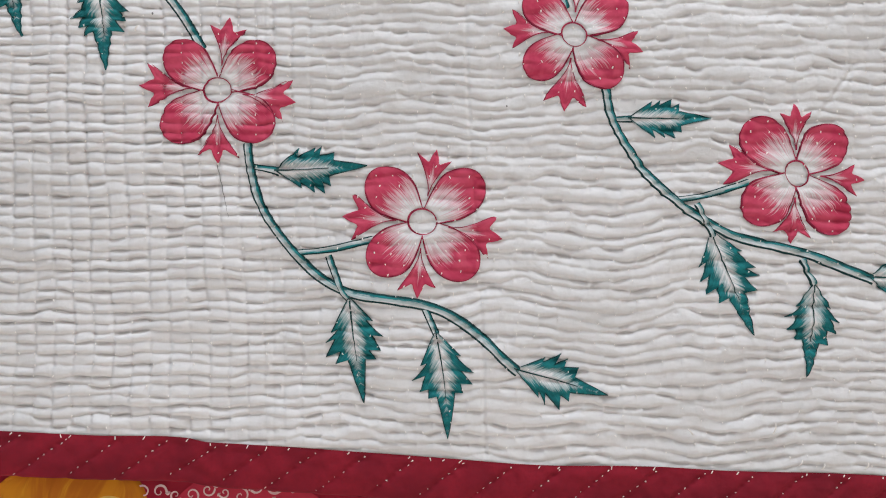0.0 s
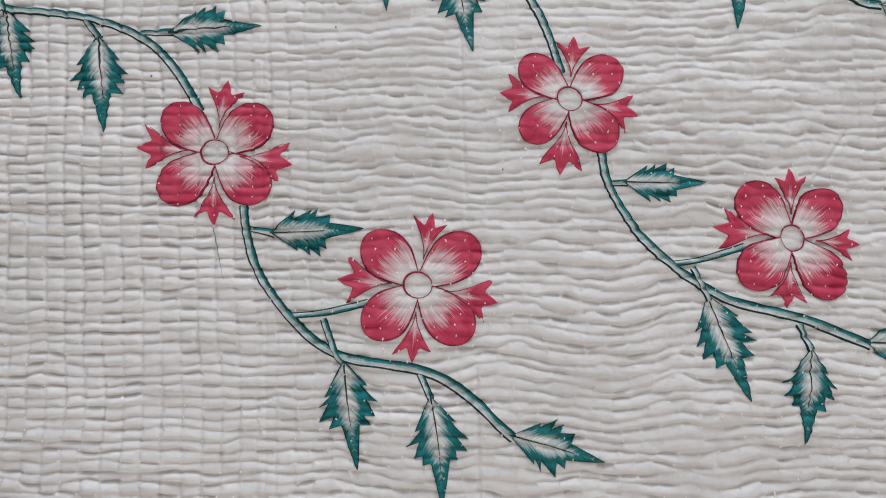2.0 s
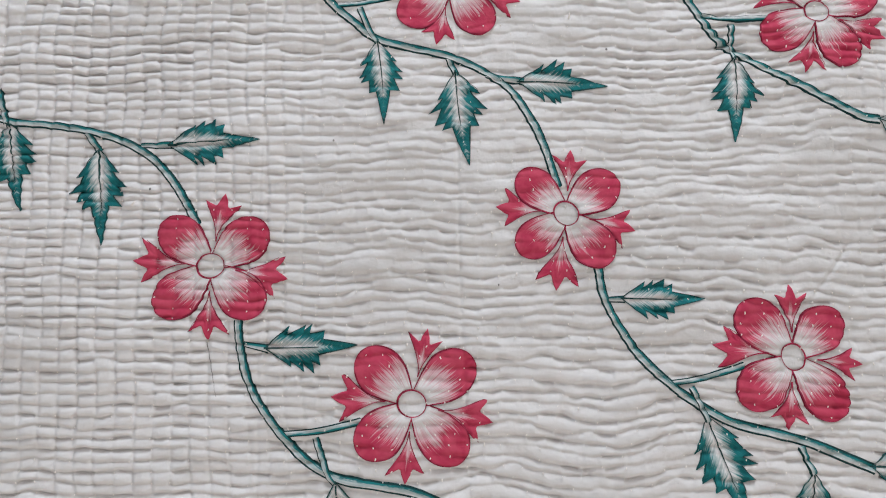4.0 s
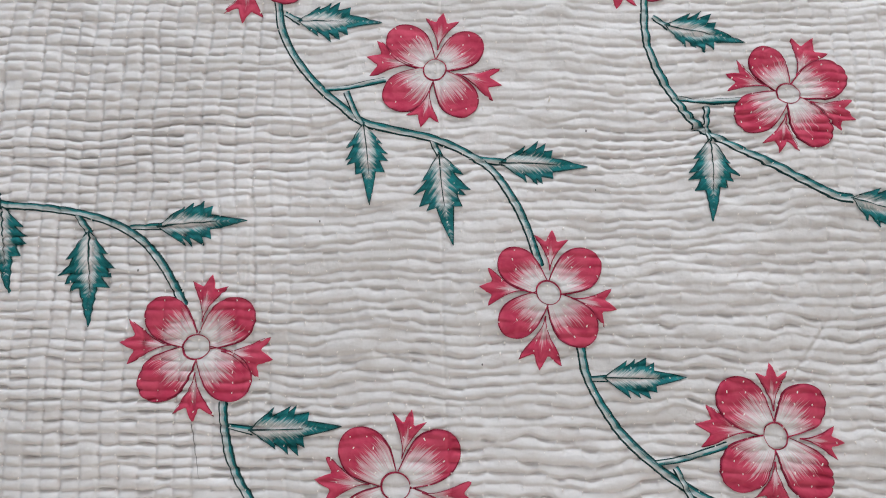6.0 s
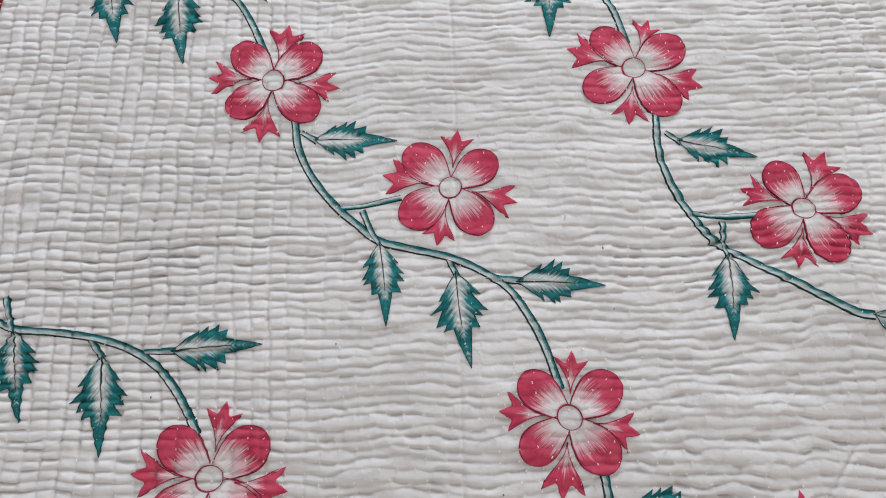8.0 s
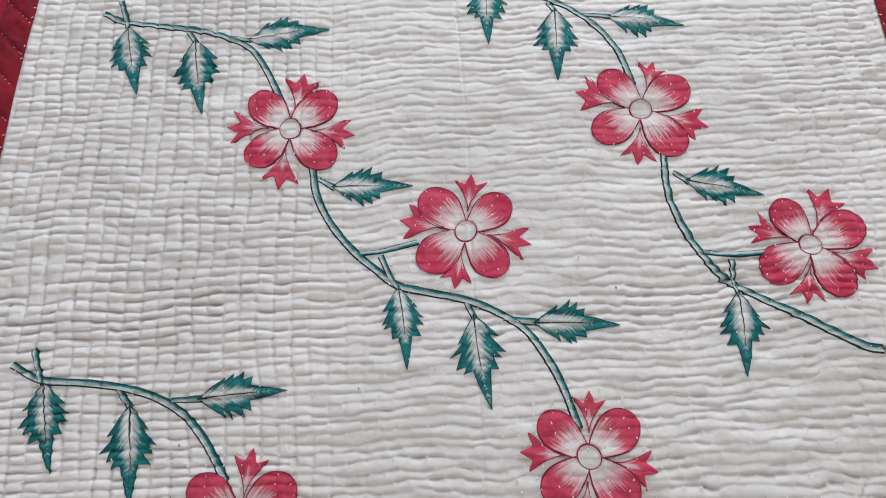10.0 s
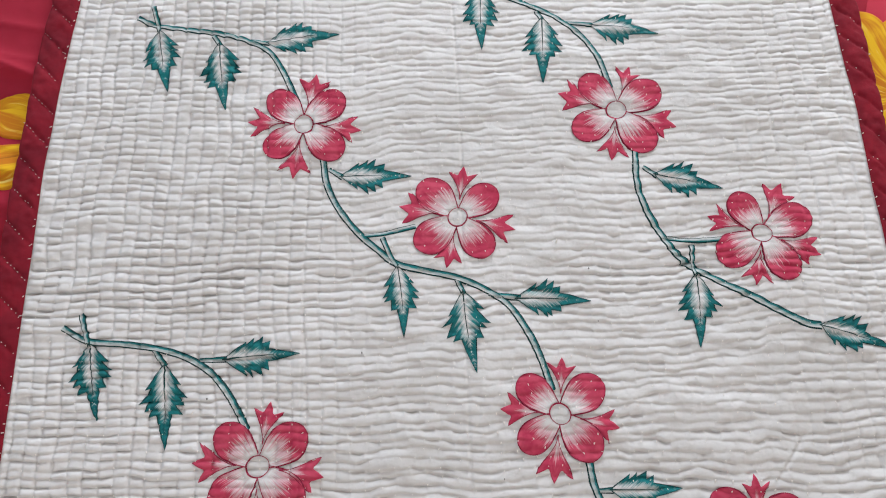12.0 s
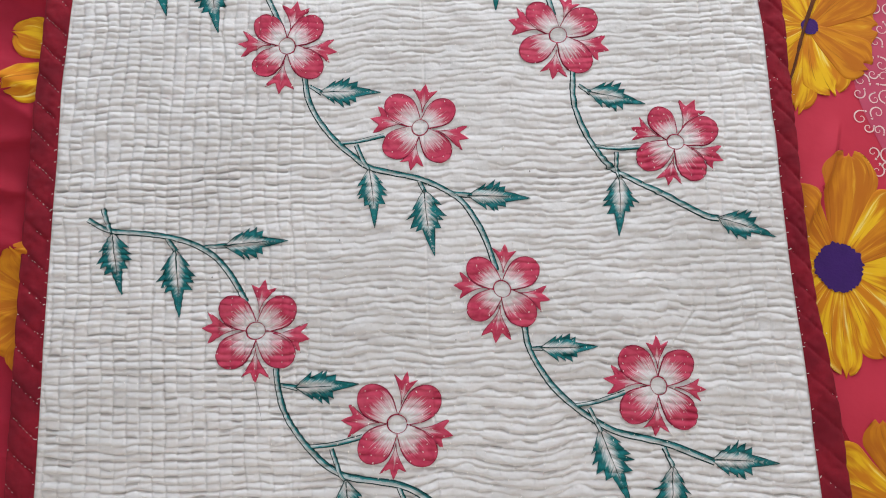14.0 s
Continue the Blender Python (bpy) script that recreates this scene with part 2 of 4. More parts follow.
def ease(x, low, high):
    s = np.clip((x - low) / (high - low), 0, 1)
    return s * s * (3 - 2 * s)


LEFT, RIGHT, TOP = -0.328, 0.886, 1.28        # inner edges of the binding
BIND = 0.047                                  # width of the binding
ROW, COLUMN = 0.0117, 0.0205                  # spacing of the stitch rows and of the stitches
SEAM_X = 0.283
# the printed flowers: centre, reach, the four sepals (direction in degrees, length), the four petals
FLOWERS = (
    ((0.000, 0.000), 0.0825, ((349, 0.088), (80, 0.084), (175, 0.087), (269, 0.083)), ((37, 0.076), (136, 0.074), (222, 0.077), (316, 0.078))),
    ((0.222, -0.155), 0.0855, ((346, 0.090), (77, 0.083), (174, 0.089), (264, 0.084)), ((36, 0.082), (134, 0.079), (222, 0.077), (311, 0.081))),
    ((0.399, 0.051), 0.0795, ((345, 0.081), (83, 0.076), (173, 0.080), (260, 0.089)), ((36, 0.074), (136, 0.071), (218, 0.070), (308, 0.074))),
    ((0.641, -0.1145), 0.080, ((353, 0.078), (87, 0.081), (170, 0.089), (261, 0.079)), ((41, 0.074), (132, 0.080), (219, 0.078), (308, 0.082))),
    ((0.050, 0.4905), 0.083, ((352, 0.088), (78, 0.088), (175, 0.086), (260, 0.088)), ((41, 0.077), (133, 0.074), (221, 0.073), (316, 0.078))),
    ((0.2755, 0.3345), 0.0805, ((345, 0.086), (81, 0.081), (167, 0.087), (256, 0.079)), ((36, 0.072), (132, 0.077), (217, 0.076), (306, 0.074))),
    ((0.526, 0.4995), 0.0855, ((340, 0.094), (69, 0.081), (160, 0.093), (259, 0.085)), ((30, 0.080), (128, 0.076), (211, 0.079), (304, 0.083))),
    ((0.7125, 0.293), 0.0805, ((336, 0.088), (61, 0.088), (158, 0.080), (255, 0.079)), ((22, 0.080), (118, 0.070), (209, 0.077), (298, 0.077))))


def left_edge(y):
    return LEFT - 0.0055 + 0.028 * ease(y, 0.38, 0.95) + 0.0012 * wave(y * 2.2, y * 0 + 3.3, 61) + 0.0016 * wave(y * 14, y * 0 + 1.3, 62)


def right_edge(y):
    return RIGHT - 0.002 + 0.0115 * ease(y, 0.05, 0.50) + 0.0012 * wave(y * 2.6, y * 0 + 7.7, 63) + 0.0016 * wave(y * 14, y * 0 + 5.3, 64)


def bottom_edge(x):
    return -0.389 - 0.089 * (x - 0.05) - 0.0065 * np.exp(-((x - 0.32) / 0.2) ** 2) + 0.0035 * np.exp(-((x + 0.05) / 0.05) ** 2) * (1 - ease(x, -0.035, -0.010)) + 0.0014 * wave(x * 9, x * 0 + 2.1, 65)


def row_phase(x, y):
    """Counts the stitch rows upwards; they wander a little and dip towards the right near the foot."""
    tilt = 0.055 * (x - 0.3) * (1 - ease(y, -0.3, 0.25))
    wander = 0.0060 * wave(x * 4.2, y * 4.6, 11) + 0.0090 * wave(x * 9.5, y * 4.5, 12) * (0.25 + 0.75 * ease(x, 0.0, 0.2)) + 0.0020 * wave(x * 28, y * 26, 13)
    return (y + tilt + wander) / ROW


def column_phase(x, y):
    return (x + 0.0080 * wave(x * 3.1, y * 3.4, 21) + 0.0038 * wave(x * 15, y * 15, 22)) / COLUMN


def griddled(x, y):
    """How far the stitches of neighbouring rows stand in line, which quilts the cloth into squares."""
    return np.clip((1 - ease(x + 0.04 * wave(x * 5, y * 5, 31), -0.04, 0.20)) + 0.7 * ease(x + 0.05 * wave(x * 6, y * 4, 32), 0.66, 0.84), 0.06, 1) * (0.62 + 0.38 * ease(y, -0.3, 0.05))


def furrow(x, y, v, c, row, g):
    """The dent along one stitch row: steep under the puff above it, easy on the puff below."""
    along = c - (1 - g) * (hashed(row, row * 0 + 5, 9) - 0.5) * 0.9    # each stitch puckers the cloth on its own
    seg = np.floor(along)
    f = along - seg
    bow = np.sin(np.pi * f) ** 0.6
    own, lean, skew = hashed(seg, row, 14), hashed(seg, row, 15) - 0.5, hashed(seg, row, 17) - 0.5
    tight = ease(own, 0.52, 0.95)
    shift = 0.0030 * (1 - 0.5 * g) * wave(x * 24, row * 7.13, 41) + 0.0012 * wave(x * 46, row * 3.9, 42)
    shift = shift + bow * (0.0026 * lean + 0.0060 * skew * (f - 0.5))
    d = (v - row) * ROW - shift
    loose = np.clip(0.66 + 0.42 * wave(x * 30, row * 3.37, 43) + 0.34 * wave(x * 62, row * 5.1, 44), 0.24, 1.2) * (0.42 + (0.30 + 0.70 * own) * bow)
    squared = np.clip(0.32 + 0.34 * wave(x * 20, row * 2.9, 55), 0.06, 0.75) + bow * (0.12 + 1.05 * tight)
    deep = loose * (1 - g) + squared * g
    low = 0.0046 - 0.0012 * g * tight
    return deep * np.where(d > 0, np.exp(-(np.abs(d) / (0.0021 - 0.0006 * g)) ** 1.7), np.exp(-(np.abs(d) / low) ** 1.3))


def quilt_height(x, y):
    """The puffed face of the quilt over its mean plane."""
    x, y = np.asarray(x, float), np.asarray(y, float)
    v, c = row_phase(x, y), column_phase(x, y)
    r, g = np.round(v), griddled(x, y)
    dent = furrow(x, y, v, c, r - 1, g) + furrow(x, y, v, c, r, g) + furrow(x, y, v, c, r + 1, g)
    k = np.round(c)
    cell, fv = np.floor(v), v - np.floor(v)
    cs = (c - k) * COLUMN - 0.0020 * (hashed(k, cell, 18) - 0.5) * np.sin(np.pi * fv)
    cf, near = np.abs(cs), np.abs(v - r) * ROW
    pull = np.clip(0.55 + 0.7 * wave(k * 3.7, v * 0.30, 45), 0.1, 1.0) + 0.7 * ease(hashed(k, cell, 19), 0.45, 0.95) * np.sin(np.pi * fv) ** 0.6
    ditch = g * np.where(cs < 0, np.exp(-(cf / 0.0040) ** 1.3), np.exp(-(cf / 0.0023) ** 1.6)) * (0.06 + 0.85 * pull)
    pit = (0.25 + 0.75 * g) * np.exp(-(cf / 0.0026) ** 2 - (near / 0.0022) ** 2) * ease(hashed(k, r, 16), 0.25, 1.0)
    ci = np.floor(c)
    puff = g * (0.25 + hashed(ci, cell, 20)) * np.sin(np.pi * (c - ci)) * np.sin(np.pi * fv)
    band = np.exp(-((y - 0.235 - 0.03 * wave(x * 3, x * 0, 46)) / 0.035) ** 2)
    amplitude = 0.0029 * (0.88 - 0.05 * g + 0.3 * wave(x * 3.5, y * 3.5, 47) + 1.1 * band + 0.80 * (1 - ease(y, -0.15, 0.25)))
    for (fx, fy), reach, _, _ in FLOWERS:    # relief flattened round the flowers to keep their petals evenly toned in view
        flatten = 1 - ease(np.hypot(x - fx, y - fy), reach * 0.6, reach * 1.05)
        amplitude, pit = amplitude * (1 - 0.5 * flatten), pit * (1 - 0.6 * flatten)
    h = 0.0010 - amplitude * dent - 0.0027 * ditch - 0.0034 * pit + 0.0013 * puff
    slant = x * 0.5 + y * 1.6
    h += 0.0014 * wave(x * 22, y * 40, 48) + 0.0011 * wave(slant * 40, (x - y) * 24, 49) + 0.0007 * wave(x * 48, y * 62, 56)
    h += 0.0024 * wave(x * 4, y * 4, 50) + 0.0012 * wave(x * 9, y * 10, 51)
    slip, skew = (x - 0.697) * 0.634 + (y + 0.018) * 0.773, (x - 0.697) * 0.773 - (y + 0.018) * 0.634
    h -= 0.0015 * np.exp(-(skew / 0.0024) ** 2) * np.exp(-(slip / 0.04) ** 4)
    h += 0.0006 * np.exp(-((skew - 0.007) / 0.005) ** 2) * np.exp(-(slip / 0.04) ** 4)
    seam = x - SEAM_X - 0.006 * wave(y * 4, y * 0, 52)
    h -= 0.0022 * np.exp(-(seam / 0.0020) ** 2) * (0.6 + 0.4 * wave(y * 14, y * 0 + 4, 53))
    h -= 0.0007 * np.exp(-((seam + 0.225) / 0.002) ** 2)
    e = np.minimum(np.minimum(x - left_edge(y), right_edge(y) - x), np.minimum(y - bottom_edge(x), TOP - y))
    h += 0.0016 * wave(x * 34, y * 75, 57) * (1 - ease(e, 0.03, 0.09))
    return h * ease(e, -0.004, 0.012) - 0.0008 * np.exp(-(e / 0.004) ** 2) - 0.005 * (1 - ease(e, -0.0038, -0.0012))


def sheet_height(x, y):
    """The bedsheet with its creases and folds, under the quilt's plane."""
    x, y = np.asarray(x, float), np.asarray(y, float)
    left = 1 - ease(x, -0.5, 0.2)
    h = 0.0045 * wave(x * 3.2 + y * 0.9, y * 4.5, 71) + 0.0022 * wave(x * 8, y * 11, 72)
    h += left * 0.0125 * (1 - np.abs(wave(x * 2.0 + y * 1.2, y * 8.5 + x * 4.0, 73))) ** 3
    h += left * 0.0056 * (1 - np.abs(wave(x * 3.1 - y, y * 14 + x * 3.0, 75))) ** 3
    h += left * 0.0080 * np.sin(np.clip(wave(x * 1.6 + y * 0.8, y * 5.5 + x * 2.0, 78), -0.5, 0.5) * np.pi)
    # standing creases, steep on one side: start, end, height, steep side
    for ax, ay, bx, by, high, steep in ((1.005, 0.290, 0.915, 0.100, 0.012, -1), (-0.56, 0.478, -0.36, 0.430, 0.013, 1), (-0.60, 0.300, -0.36, 0.235, 0.014, 1), (-0.58, 0.185, -0.37, 0.145, 0.013, 1), (-0.56, 0.640, -0.37, 0.600, 0.013, 1), (-0.56, 0.33, -0.38, 0.345, 0.010, 1), (-0.55, 0.02, -0.39, -0.01, 0.011, 1)):
        long = math.hypot(bx - ax, by - ay)
        dx, dy = (bx - ax) / long, (by - ay) / long
        along, across = (x - ax) * dx + (y - ay) * dy, (x - ax) * dy - (y - ay) * dx
        across = steep * (across + 0.004 * np.sin(along * 30))
        run = ease(along, -0.06, 0.03) * (1 - ease(along, long - 0.07, long + 0.04))
        h += run * high * np.where(across > 0, np.exp(-(across / 0.0055) ** 2), np.exp(-(across / 0.022) ** 2))
    under = np.minimum(np.minimum(x - LEFT, RIGHT - x), y + 0.40 + 0.083 * x)
    h = h * (1 - 0.7 * ease(under, 0.0, 0.05))
    return h - 0.021


# ---- building helpers ----
def part(name, data, material, parent, label=""):
    """Links a mesh as one part under a thing or under another part; its points are given in the world."""
    if isinstance(data, bmesh.types.BMesh):
        mesh = bpy.data.meshes.new(name)
        data.to_mesh(mesh)
        data.free()
        data = mesh
    if material and not data.materials:
        data.materials.append(material)
    ob = new(name, data)
    ob.parent = parent
    bpy.context.view_layer.update() if parent is None else None
    if parent is not None:
        ob.matrix_parent_inverse = Matrix.Translation(-Vector(base_of(parent)))
    return tagged(ob, label)


def base_of(ob):
    place = Vector((0, 0, 0))
    if ob.parent is None:
        place = ob.location.copy()
    return place


def grid_mesh(name, xyz, uv=None, close=False):
    """A smooth sheet through an array of points (rows, columns, 3)."""
    rows, cols = xyz.shape[:2]
    i = np.arange(rows * cols).reshape(rows, cols)
    if close:
        i = np.concatenate([i, i[:, :1]], 1)
    faces = np.stack([i[:-1, :-1], i[:-1, 1:], i[1:, 1:], i[1:, :-1]], -1).reshape(-1, 4)
    mesh = bpy.data.meshes.new(name)
    mesh.vertices.add(rows * cols)
    mesh.vertices.foreach_set("co", xyz.reshape(-1).astype(np.float32))
    mesh.loops.add(faces.size)
    mesh.loops.foreach_set("vertex_index", faces.reshape(-1).astype(np.int32))
    mesh.polygons.add(len(faces))
    mesh.polygons.foreach_set("loop_start", np.arange(0, faces.size, 4, dtype=np.int32))
    mesh.update(calc_edges=True)
    mesh.polygons.foreach_set("use_smooth", np.ones(len(faces), bool))
    if uv is not None:
        layer = mesh.uv_layers.new(name="UVMap")
        layer.data.foreach_set("uv", uv.reshape(-1, 2)[faces.reshape(-1)].reshape(-1).astype(np.float32))
    mesh.validate()
    return mesh


def draped(name, x, y, u, v, lift, height=quilt_height, sunk=False):
    """A patch of print that lies on the cloth and follows its relief."""
    z = BED + height(x, y) + lift
    if sunk:   # the rim dips into the cloth, so that the dye has no edge
        for rim in (np.s_[0, :], np.s_[-1, :], np.s_[:, 0], np.s_[:, -1]):
            z[rim] = BED + height(x[rim], y[rim]) - 0.0002
    xyz, uv = np.stack([x, y, z], -1), np.stack([u, v], -1)
    mid = (xyz.shape[0] // 2, xyz.shape[1] // 2)
    a, b = xyz[mid[0] + 1, mid[1]] - xyz[mid], xyz[mid[0], mid[1] + 1] - xyz[mid]
    if a[0] * b[1] - a[1] * b[0] > 0:     # keep the face upwards
        xyz, uv = xyz[:, ::-1], uv[:, ::-1]
    return grid_mesh(name, xyz, uv)


def smooth_line(points, step):
    """A flowing line through a few points, with even steps."""
    p = np.array(points, float)
    if len(p) == 2:
        p = np.array([p[0], (p[0] + p[1]) / 2, p[1]])
    q = np.concatenate([[2 * p[0] - p[1]], p, [2 * p[-1] - p[-2]]])
    out = []
    for k in range(1, len(q) - 2):
        t = np.linspace(0, 1, 12, endpoint=False)[:, None]
        a, b, c, d = q[k - 1], q[k], q[k + 1], q[k + 2]
        out.append(0.5 * (2 * b + (c - a) * t + (2 * a - 5 * b + 4 * c - d) * t ** 2 + (3 * b - a - 3 * c + d) * t ** 3))
    line = np.concatenate(out + [p[-1:]])
    run = np.concatenate([[0], np.cumsum(np.hypot(*np.diff(line, axis=0).T))])
    s = np.linspace(0, run[-1], max(4, int(run[-1] / step)))
    return np.stack([np.interp(s, run, line[:, 0]), np.interp(s, run, line[:, 1])], 1), s


def ribbon(name, points, width, lift, end_width=None, across=8, height=quilt_height, wobble=0.0):
    """A flat printed line of that width along a flowing line."""
    line, s = smooth_line(points, 0.0016 if width > 0.005 else 0.0022)
    d = np.gradient(line, axis=0)
    d /= np.hypot(d[:, 0], d[:, 1])[:, None]
    n = np.stack([-d[:, 1], d[:, 0]], 1)
    w = np.linspace(width, width if end_width is None else end_width, len(s)) / 2
    w = w * (1 + wobble * wave(s * 70, s * 0 + points[0][0] * 31, 81))
    v = np.linspace(0, 1, across)
    off = (2 * v - 1)[None, :] * w[:, None]
    x, y = line[:, :1] + n[:, :1] * off, line[:, 1:] + n[:, 1:] * off
    return draped(name, x, y, s[:, None] + 0 * off, v[None, :] + 0 * off, lift, height, width > 0.005)


def box(bm, x0, x1, y0, y1, z0, z1, bevel=0.0):
    made = bmesh.ops.create_cube(bm, size=1.0, matrix=Matrix.Translation(((x0 + x1) / 2, (y0 + y1) / 2, (z0 + z1) / 2)) @ Matrix.Diagonal((x1 - x0, y1 - y0, z1 - z0, 1)))
    if bevel:
        edges = {e for v in made["verts"] for e in v.link_edges}
        bmesh.ops.bevel(bm, geom=list(edges), offset=bevel, segments=3, profile=0.5, affect="EDGES")


def setting(name, boxes, material, label):
    bm = bmesh.new()
    for b in boxes:
        box(bm, *b)
    mesh = bpy.data.meshes.new(name)
    bm.to_mesh(mesh)
    bm.free()
    mesh.materials.append(material)
    return tagged(new(name, mesh), label, "room", "", "structure")


def thing(name, place, label, category, group=""):
    ob = new(name)
    ob.location = place
    return tagged(ob, label, category, group)


# ---- the room round the bed ----
X0, X1, Y0, Y1, HIGH = ROOM
T = 0.15


def wall_with_opening(y0, y1, win):
    a, b, c, d = win
    return [(X0, a, y0, y1, 0, HIGH), (b, X1, y0, y1, 0, HIGH), (a, b, y0, y1, 0, c), (a, b, y0, y1, d, HIGH)]


setting("floor", [(X0 - T, X1 + T, Y0 - T, Y1 + T, -0.12, 0)], FLOOR, "plain grey floor of the bedroom")
setting("ceiling", [(X0 - T, X1 + T, Y0 - T, Y1 + T, HIGH, HIGH + 0.12)], WALL, "plain white bedroom ceiling")
setting("wall_north", wall_with_opening(Y1, Y1 + T, WIN_FAR), WALL, "white wall with a window opening")
setting("wall_south", wall_with_opening(Y0 - T, Y0, BACK_OPENING), WALL, "unseen white wall, open where the back fill lamp is added")
a, b, c, d = WEST_OPENING
setting("wall_west", [(X0 - T, X0, Y0 - T, a, 0, HIGH), (X0 - T, X0, b, Y1 + T, 0, HIGH), (X0 - T, X0, a, b, 0, c), (X0 - T, X0, a, b, d, HIGH)], WALL, "unseen white wall, open where the blue fill lamp is added")
setting("wall_east", [(X1, X1 + T, Y0 - T, Y1 + T, 0, HIGH)], WALL, "plain white bedroom wall")

# ---- the bed and its sheet ----
BX0, BX1, BY0, BY1 = -0.80, 1.42, -0.80, 1.62
bed = thing("bed", ((BX0 + BX1) / 2, (BY0 + BY1) / 2, 0), "brown wooden bed with a cream mattress under a sheet", "bed")
bm = bmesh.new()
box(bm, BX0 + 0.01, BX1 - 0.01, BY0 + 0.01, BY1 - 0.01, 0.32, BED - 0.045, 0.03)
part("mattress", bm, TICKING, bed, "cream cotton mattress")
bm = bmesh.new()
box(bm, BX0 - 0.02, BX1 + 0.02, BY0 - 0.02, BY1 + 0.02, 0.22, 0.32, 0.006)
part("bed_base", bm, WOOD, bed)
for lx in (BX0 + 0.05, BX1 - 0.05):
    for ly in (BY0 + 0.05, BY1 - 0.05):
        bm = bmesh.new()
        box(bm, lx - 0.04, lx + 0.04, ly - 0.04, ly + 0.04, 0, 0.22, 0.004)
        part("leg", bm, WOOD, bed)

bedsheet = thing("bedsheet", ((BX0 + BX1) / 2, (BY0 + BY1) / 2, BED - 0.045), "creased red bedsheet printed with large yellow flowers, on the bed", "bedsheet")
HANG = 0.26
sx, sy = np.meshgrid(np.concatenate([np.arange(BX0 - HANG, -0.62, 0.008), np.arange(-0.62, -0.34, 0.0035), np.arange(-0.34, 0.88, 0.02), np.arange(0.88, 1.16, 0.0035), np.arange(1.16, BX1 + HANG, 0.008)]), np.arange(BY0 - HANG, BY1 + HANG, 0.005))
cx, cy = np.clip(sx, BX0, BX1), np.clip(sy, BY0, BY1)
ox, oy = sx - cx, sy - cy
fall = np.hypot(ox, oy)
px = cx + np.sign(ox) * np.minimum(np.abs(ox), 0.025) + 0.012 * np.sign(ox) * wave(cy * 9, fall * 2, 76) * ease(fall, 0, 0.1)
py = cy + np.sign(oy) * np.minimum(np.abs(oy), 0.025) + 0.012 * np.sign(oy) * wave(cx * 9, fall * 2, 77) * ease(fall, 0, 0.1)
pz = BED + sheet_height(cx, cy) - np.maximum(fall - 0.015, 0)
part("sheet", grid_mesh("sheet", np.stack([px, py, pz], -1)), SHEET, bedsheet)


def bloom(centre, heart, petals, turn, seed):
    """A large printed flower: a round purple heart with a frayed rim, and streaked petals round it."""
    rnd = random.Random(seed)
    a = np.linspace(0, 2 * np.pi, 181)[None, :]
    rad = np.linspace(0.0, 1, 12)[:, None]
    rim = heart * (1 + 0.055 * wave(a * 4.2, a * 0 + seed, 91) + 0.045 * np.sin(a * 29 + 1.6 * np.sin(a * 5) + 1.1 * np.sin(a * 3 + seed)) * (0.6 + 0.4 * np.sin(a * 7 + seed)) * ease(rad, 0.75, 1))
    rim[:, -1] = rim[:, 0]
    x, y = centre[0] + rim * rad * np.cos(a), centre[1] + rim * rad * np.sin(a)
    flower = part("printed_bloom", draped("printed_bloom", x, y, rad + 0 * a, a / 6.2832 + 0 * rad, 0.0042, sheet_height), HEART, bedsheet, "yellow printed flower with a purple heart")
    for k, (angle, length, width, orange) in enumerate(petals):
        u, v = np.linspace(0, 1, 46)[:, None], np.linspace(-1, 1, 31)[None, :]
        w = width * np.minimum(1, (0.22 + 0.95 * u ** 0.8)) * np.sqrt(np.maximum(1 - ((u - 0.55) / 0.452).clip(0, 1) ** 4.0, 0.0))
        reach = length * (1 - 0.07 * np.abs(np.sin(v * 4.0 + k)) * u) + 0.006 * wave(v * 3 + k, v * 0 + seed, 92) * u
        side = v * w + 0.08 * length * np.sin(u * 2.4) * rnd.uniform(-1, 1)
        c, s = math.cos(radians(angle + turn)), math.sin(radians(angle + turn))
        start = heart * 0.6
        x, y = centre[0] + c * (start + u * (reach - start)) - s * side, centre[1] + s * (start + u * (reach - start)) + c * side
        part("bloom_petal", draped("bloom_petal", x, y, u + 0 * v, v / 2 + 0.5 + 0 * u, 0.0026 + 0.00022 * (k % 4), sheet_height, True), ORANGE if orange else BLOOM, flower)
    return flower


# angle, length, half width, orange or yellow
bloom((0.978, 0.069), 0.042, [(78, 0.215, 0.055, 1), (40, 0.19, 0.05, 0), (118, 0.17, 0.045, 1), (160, 0.15, 0.05, 0), (205, 0.16, 0.05, 0), (250, 0.175, 0.042, 0), (268, 0.185, 0.04, 0), (290, 0.17, 0.045, 0), (310, 0.17, 0.05, 0), (355, 0.18, 0.055, 0), (20, 0.17, 0.04, 1)], 0, 3)
bloom((0.992, 0.513), 0.016, [(75, 0.16, 0.05, 0), (110, 0.17, 0.05, 0), (150, 0.15, 0.045, 0), (190, 0.13, 0.04, 0), (225, 0.13, 0.045, 0), (252, 0.17, 0.028, 0), (285, 0.135, 0.05, 0), (320, 0.13, 0.05, 1), (355, 0.13, 0.05, 1), (30, 0.15, 0.05, 1)], 0, 5)
bloom((1.045, -0.335), 0.040, [(105, 0.16, 0.05, 1), (140, 0.17, 0.05, 0), (178, 0.17, 0.05, 1), (70, 0.17, 0.05, 0), (215, 0.16, 0.05, 0), (255, 0.17, 0.05, 1), (300, 0.17, 0.05, 0), (340, 0.16, 0.05, 1), (30, 0.17, 0.05, 0)], 0, 8)
bloom((-0.270, 0.490), 0.040, [(162, 0.175, 0.042, 0), (199, 0.178, 0.042, 0), (120, 0.15, 0.04, 1), (240, 0.15, 0.045, 1), (300, 0.16, 0.05, 0), (0, 0.16, 0.05, 1), (60, 0.16, 0.05, 0)], 0, 11)
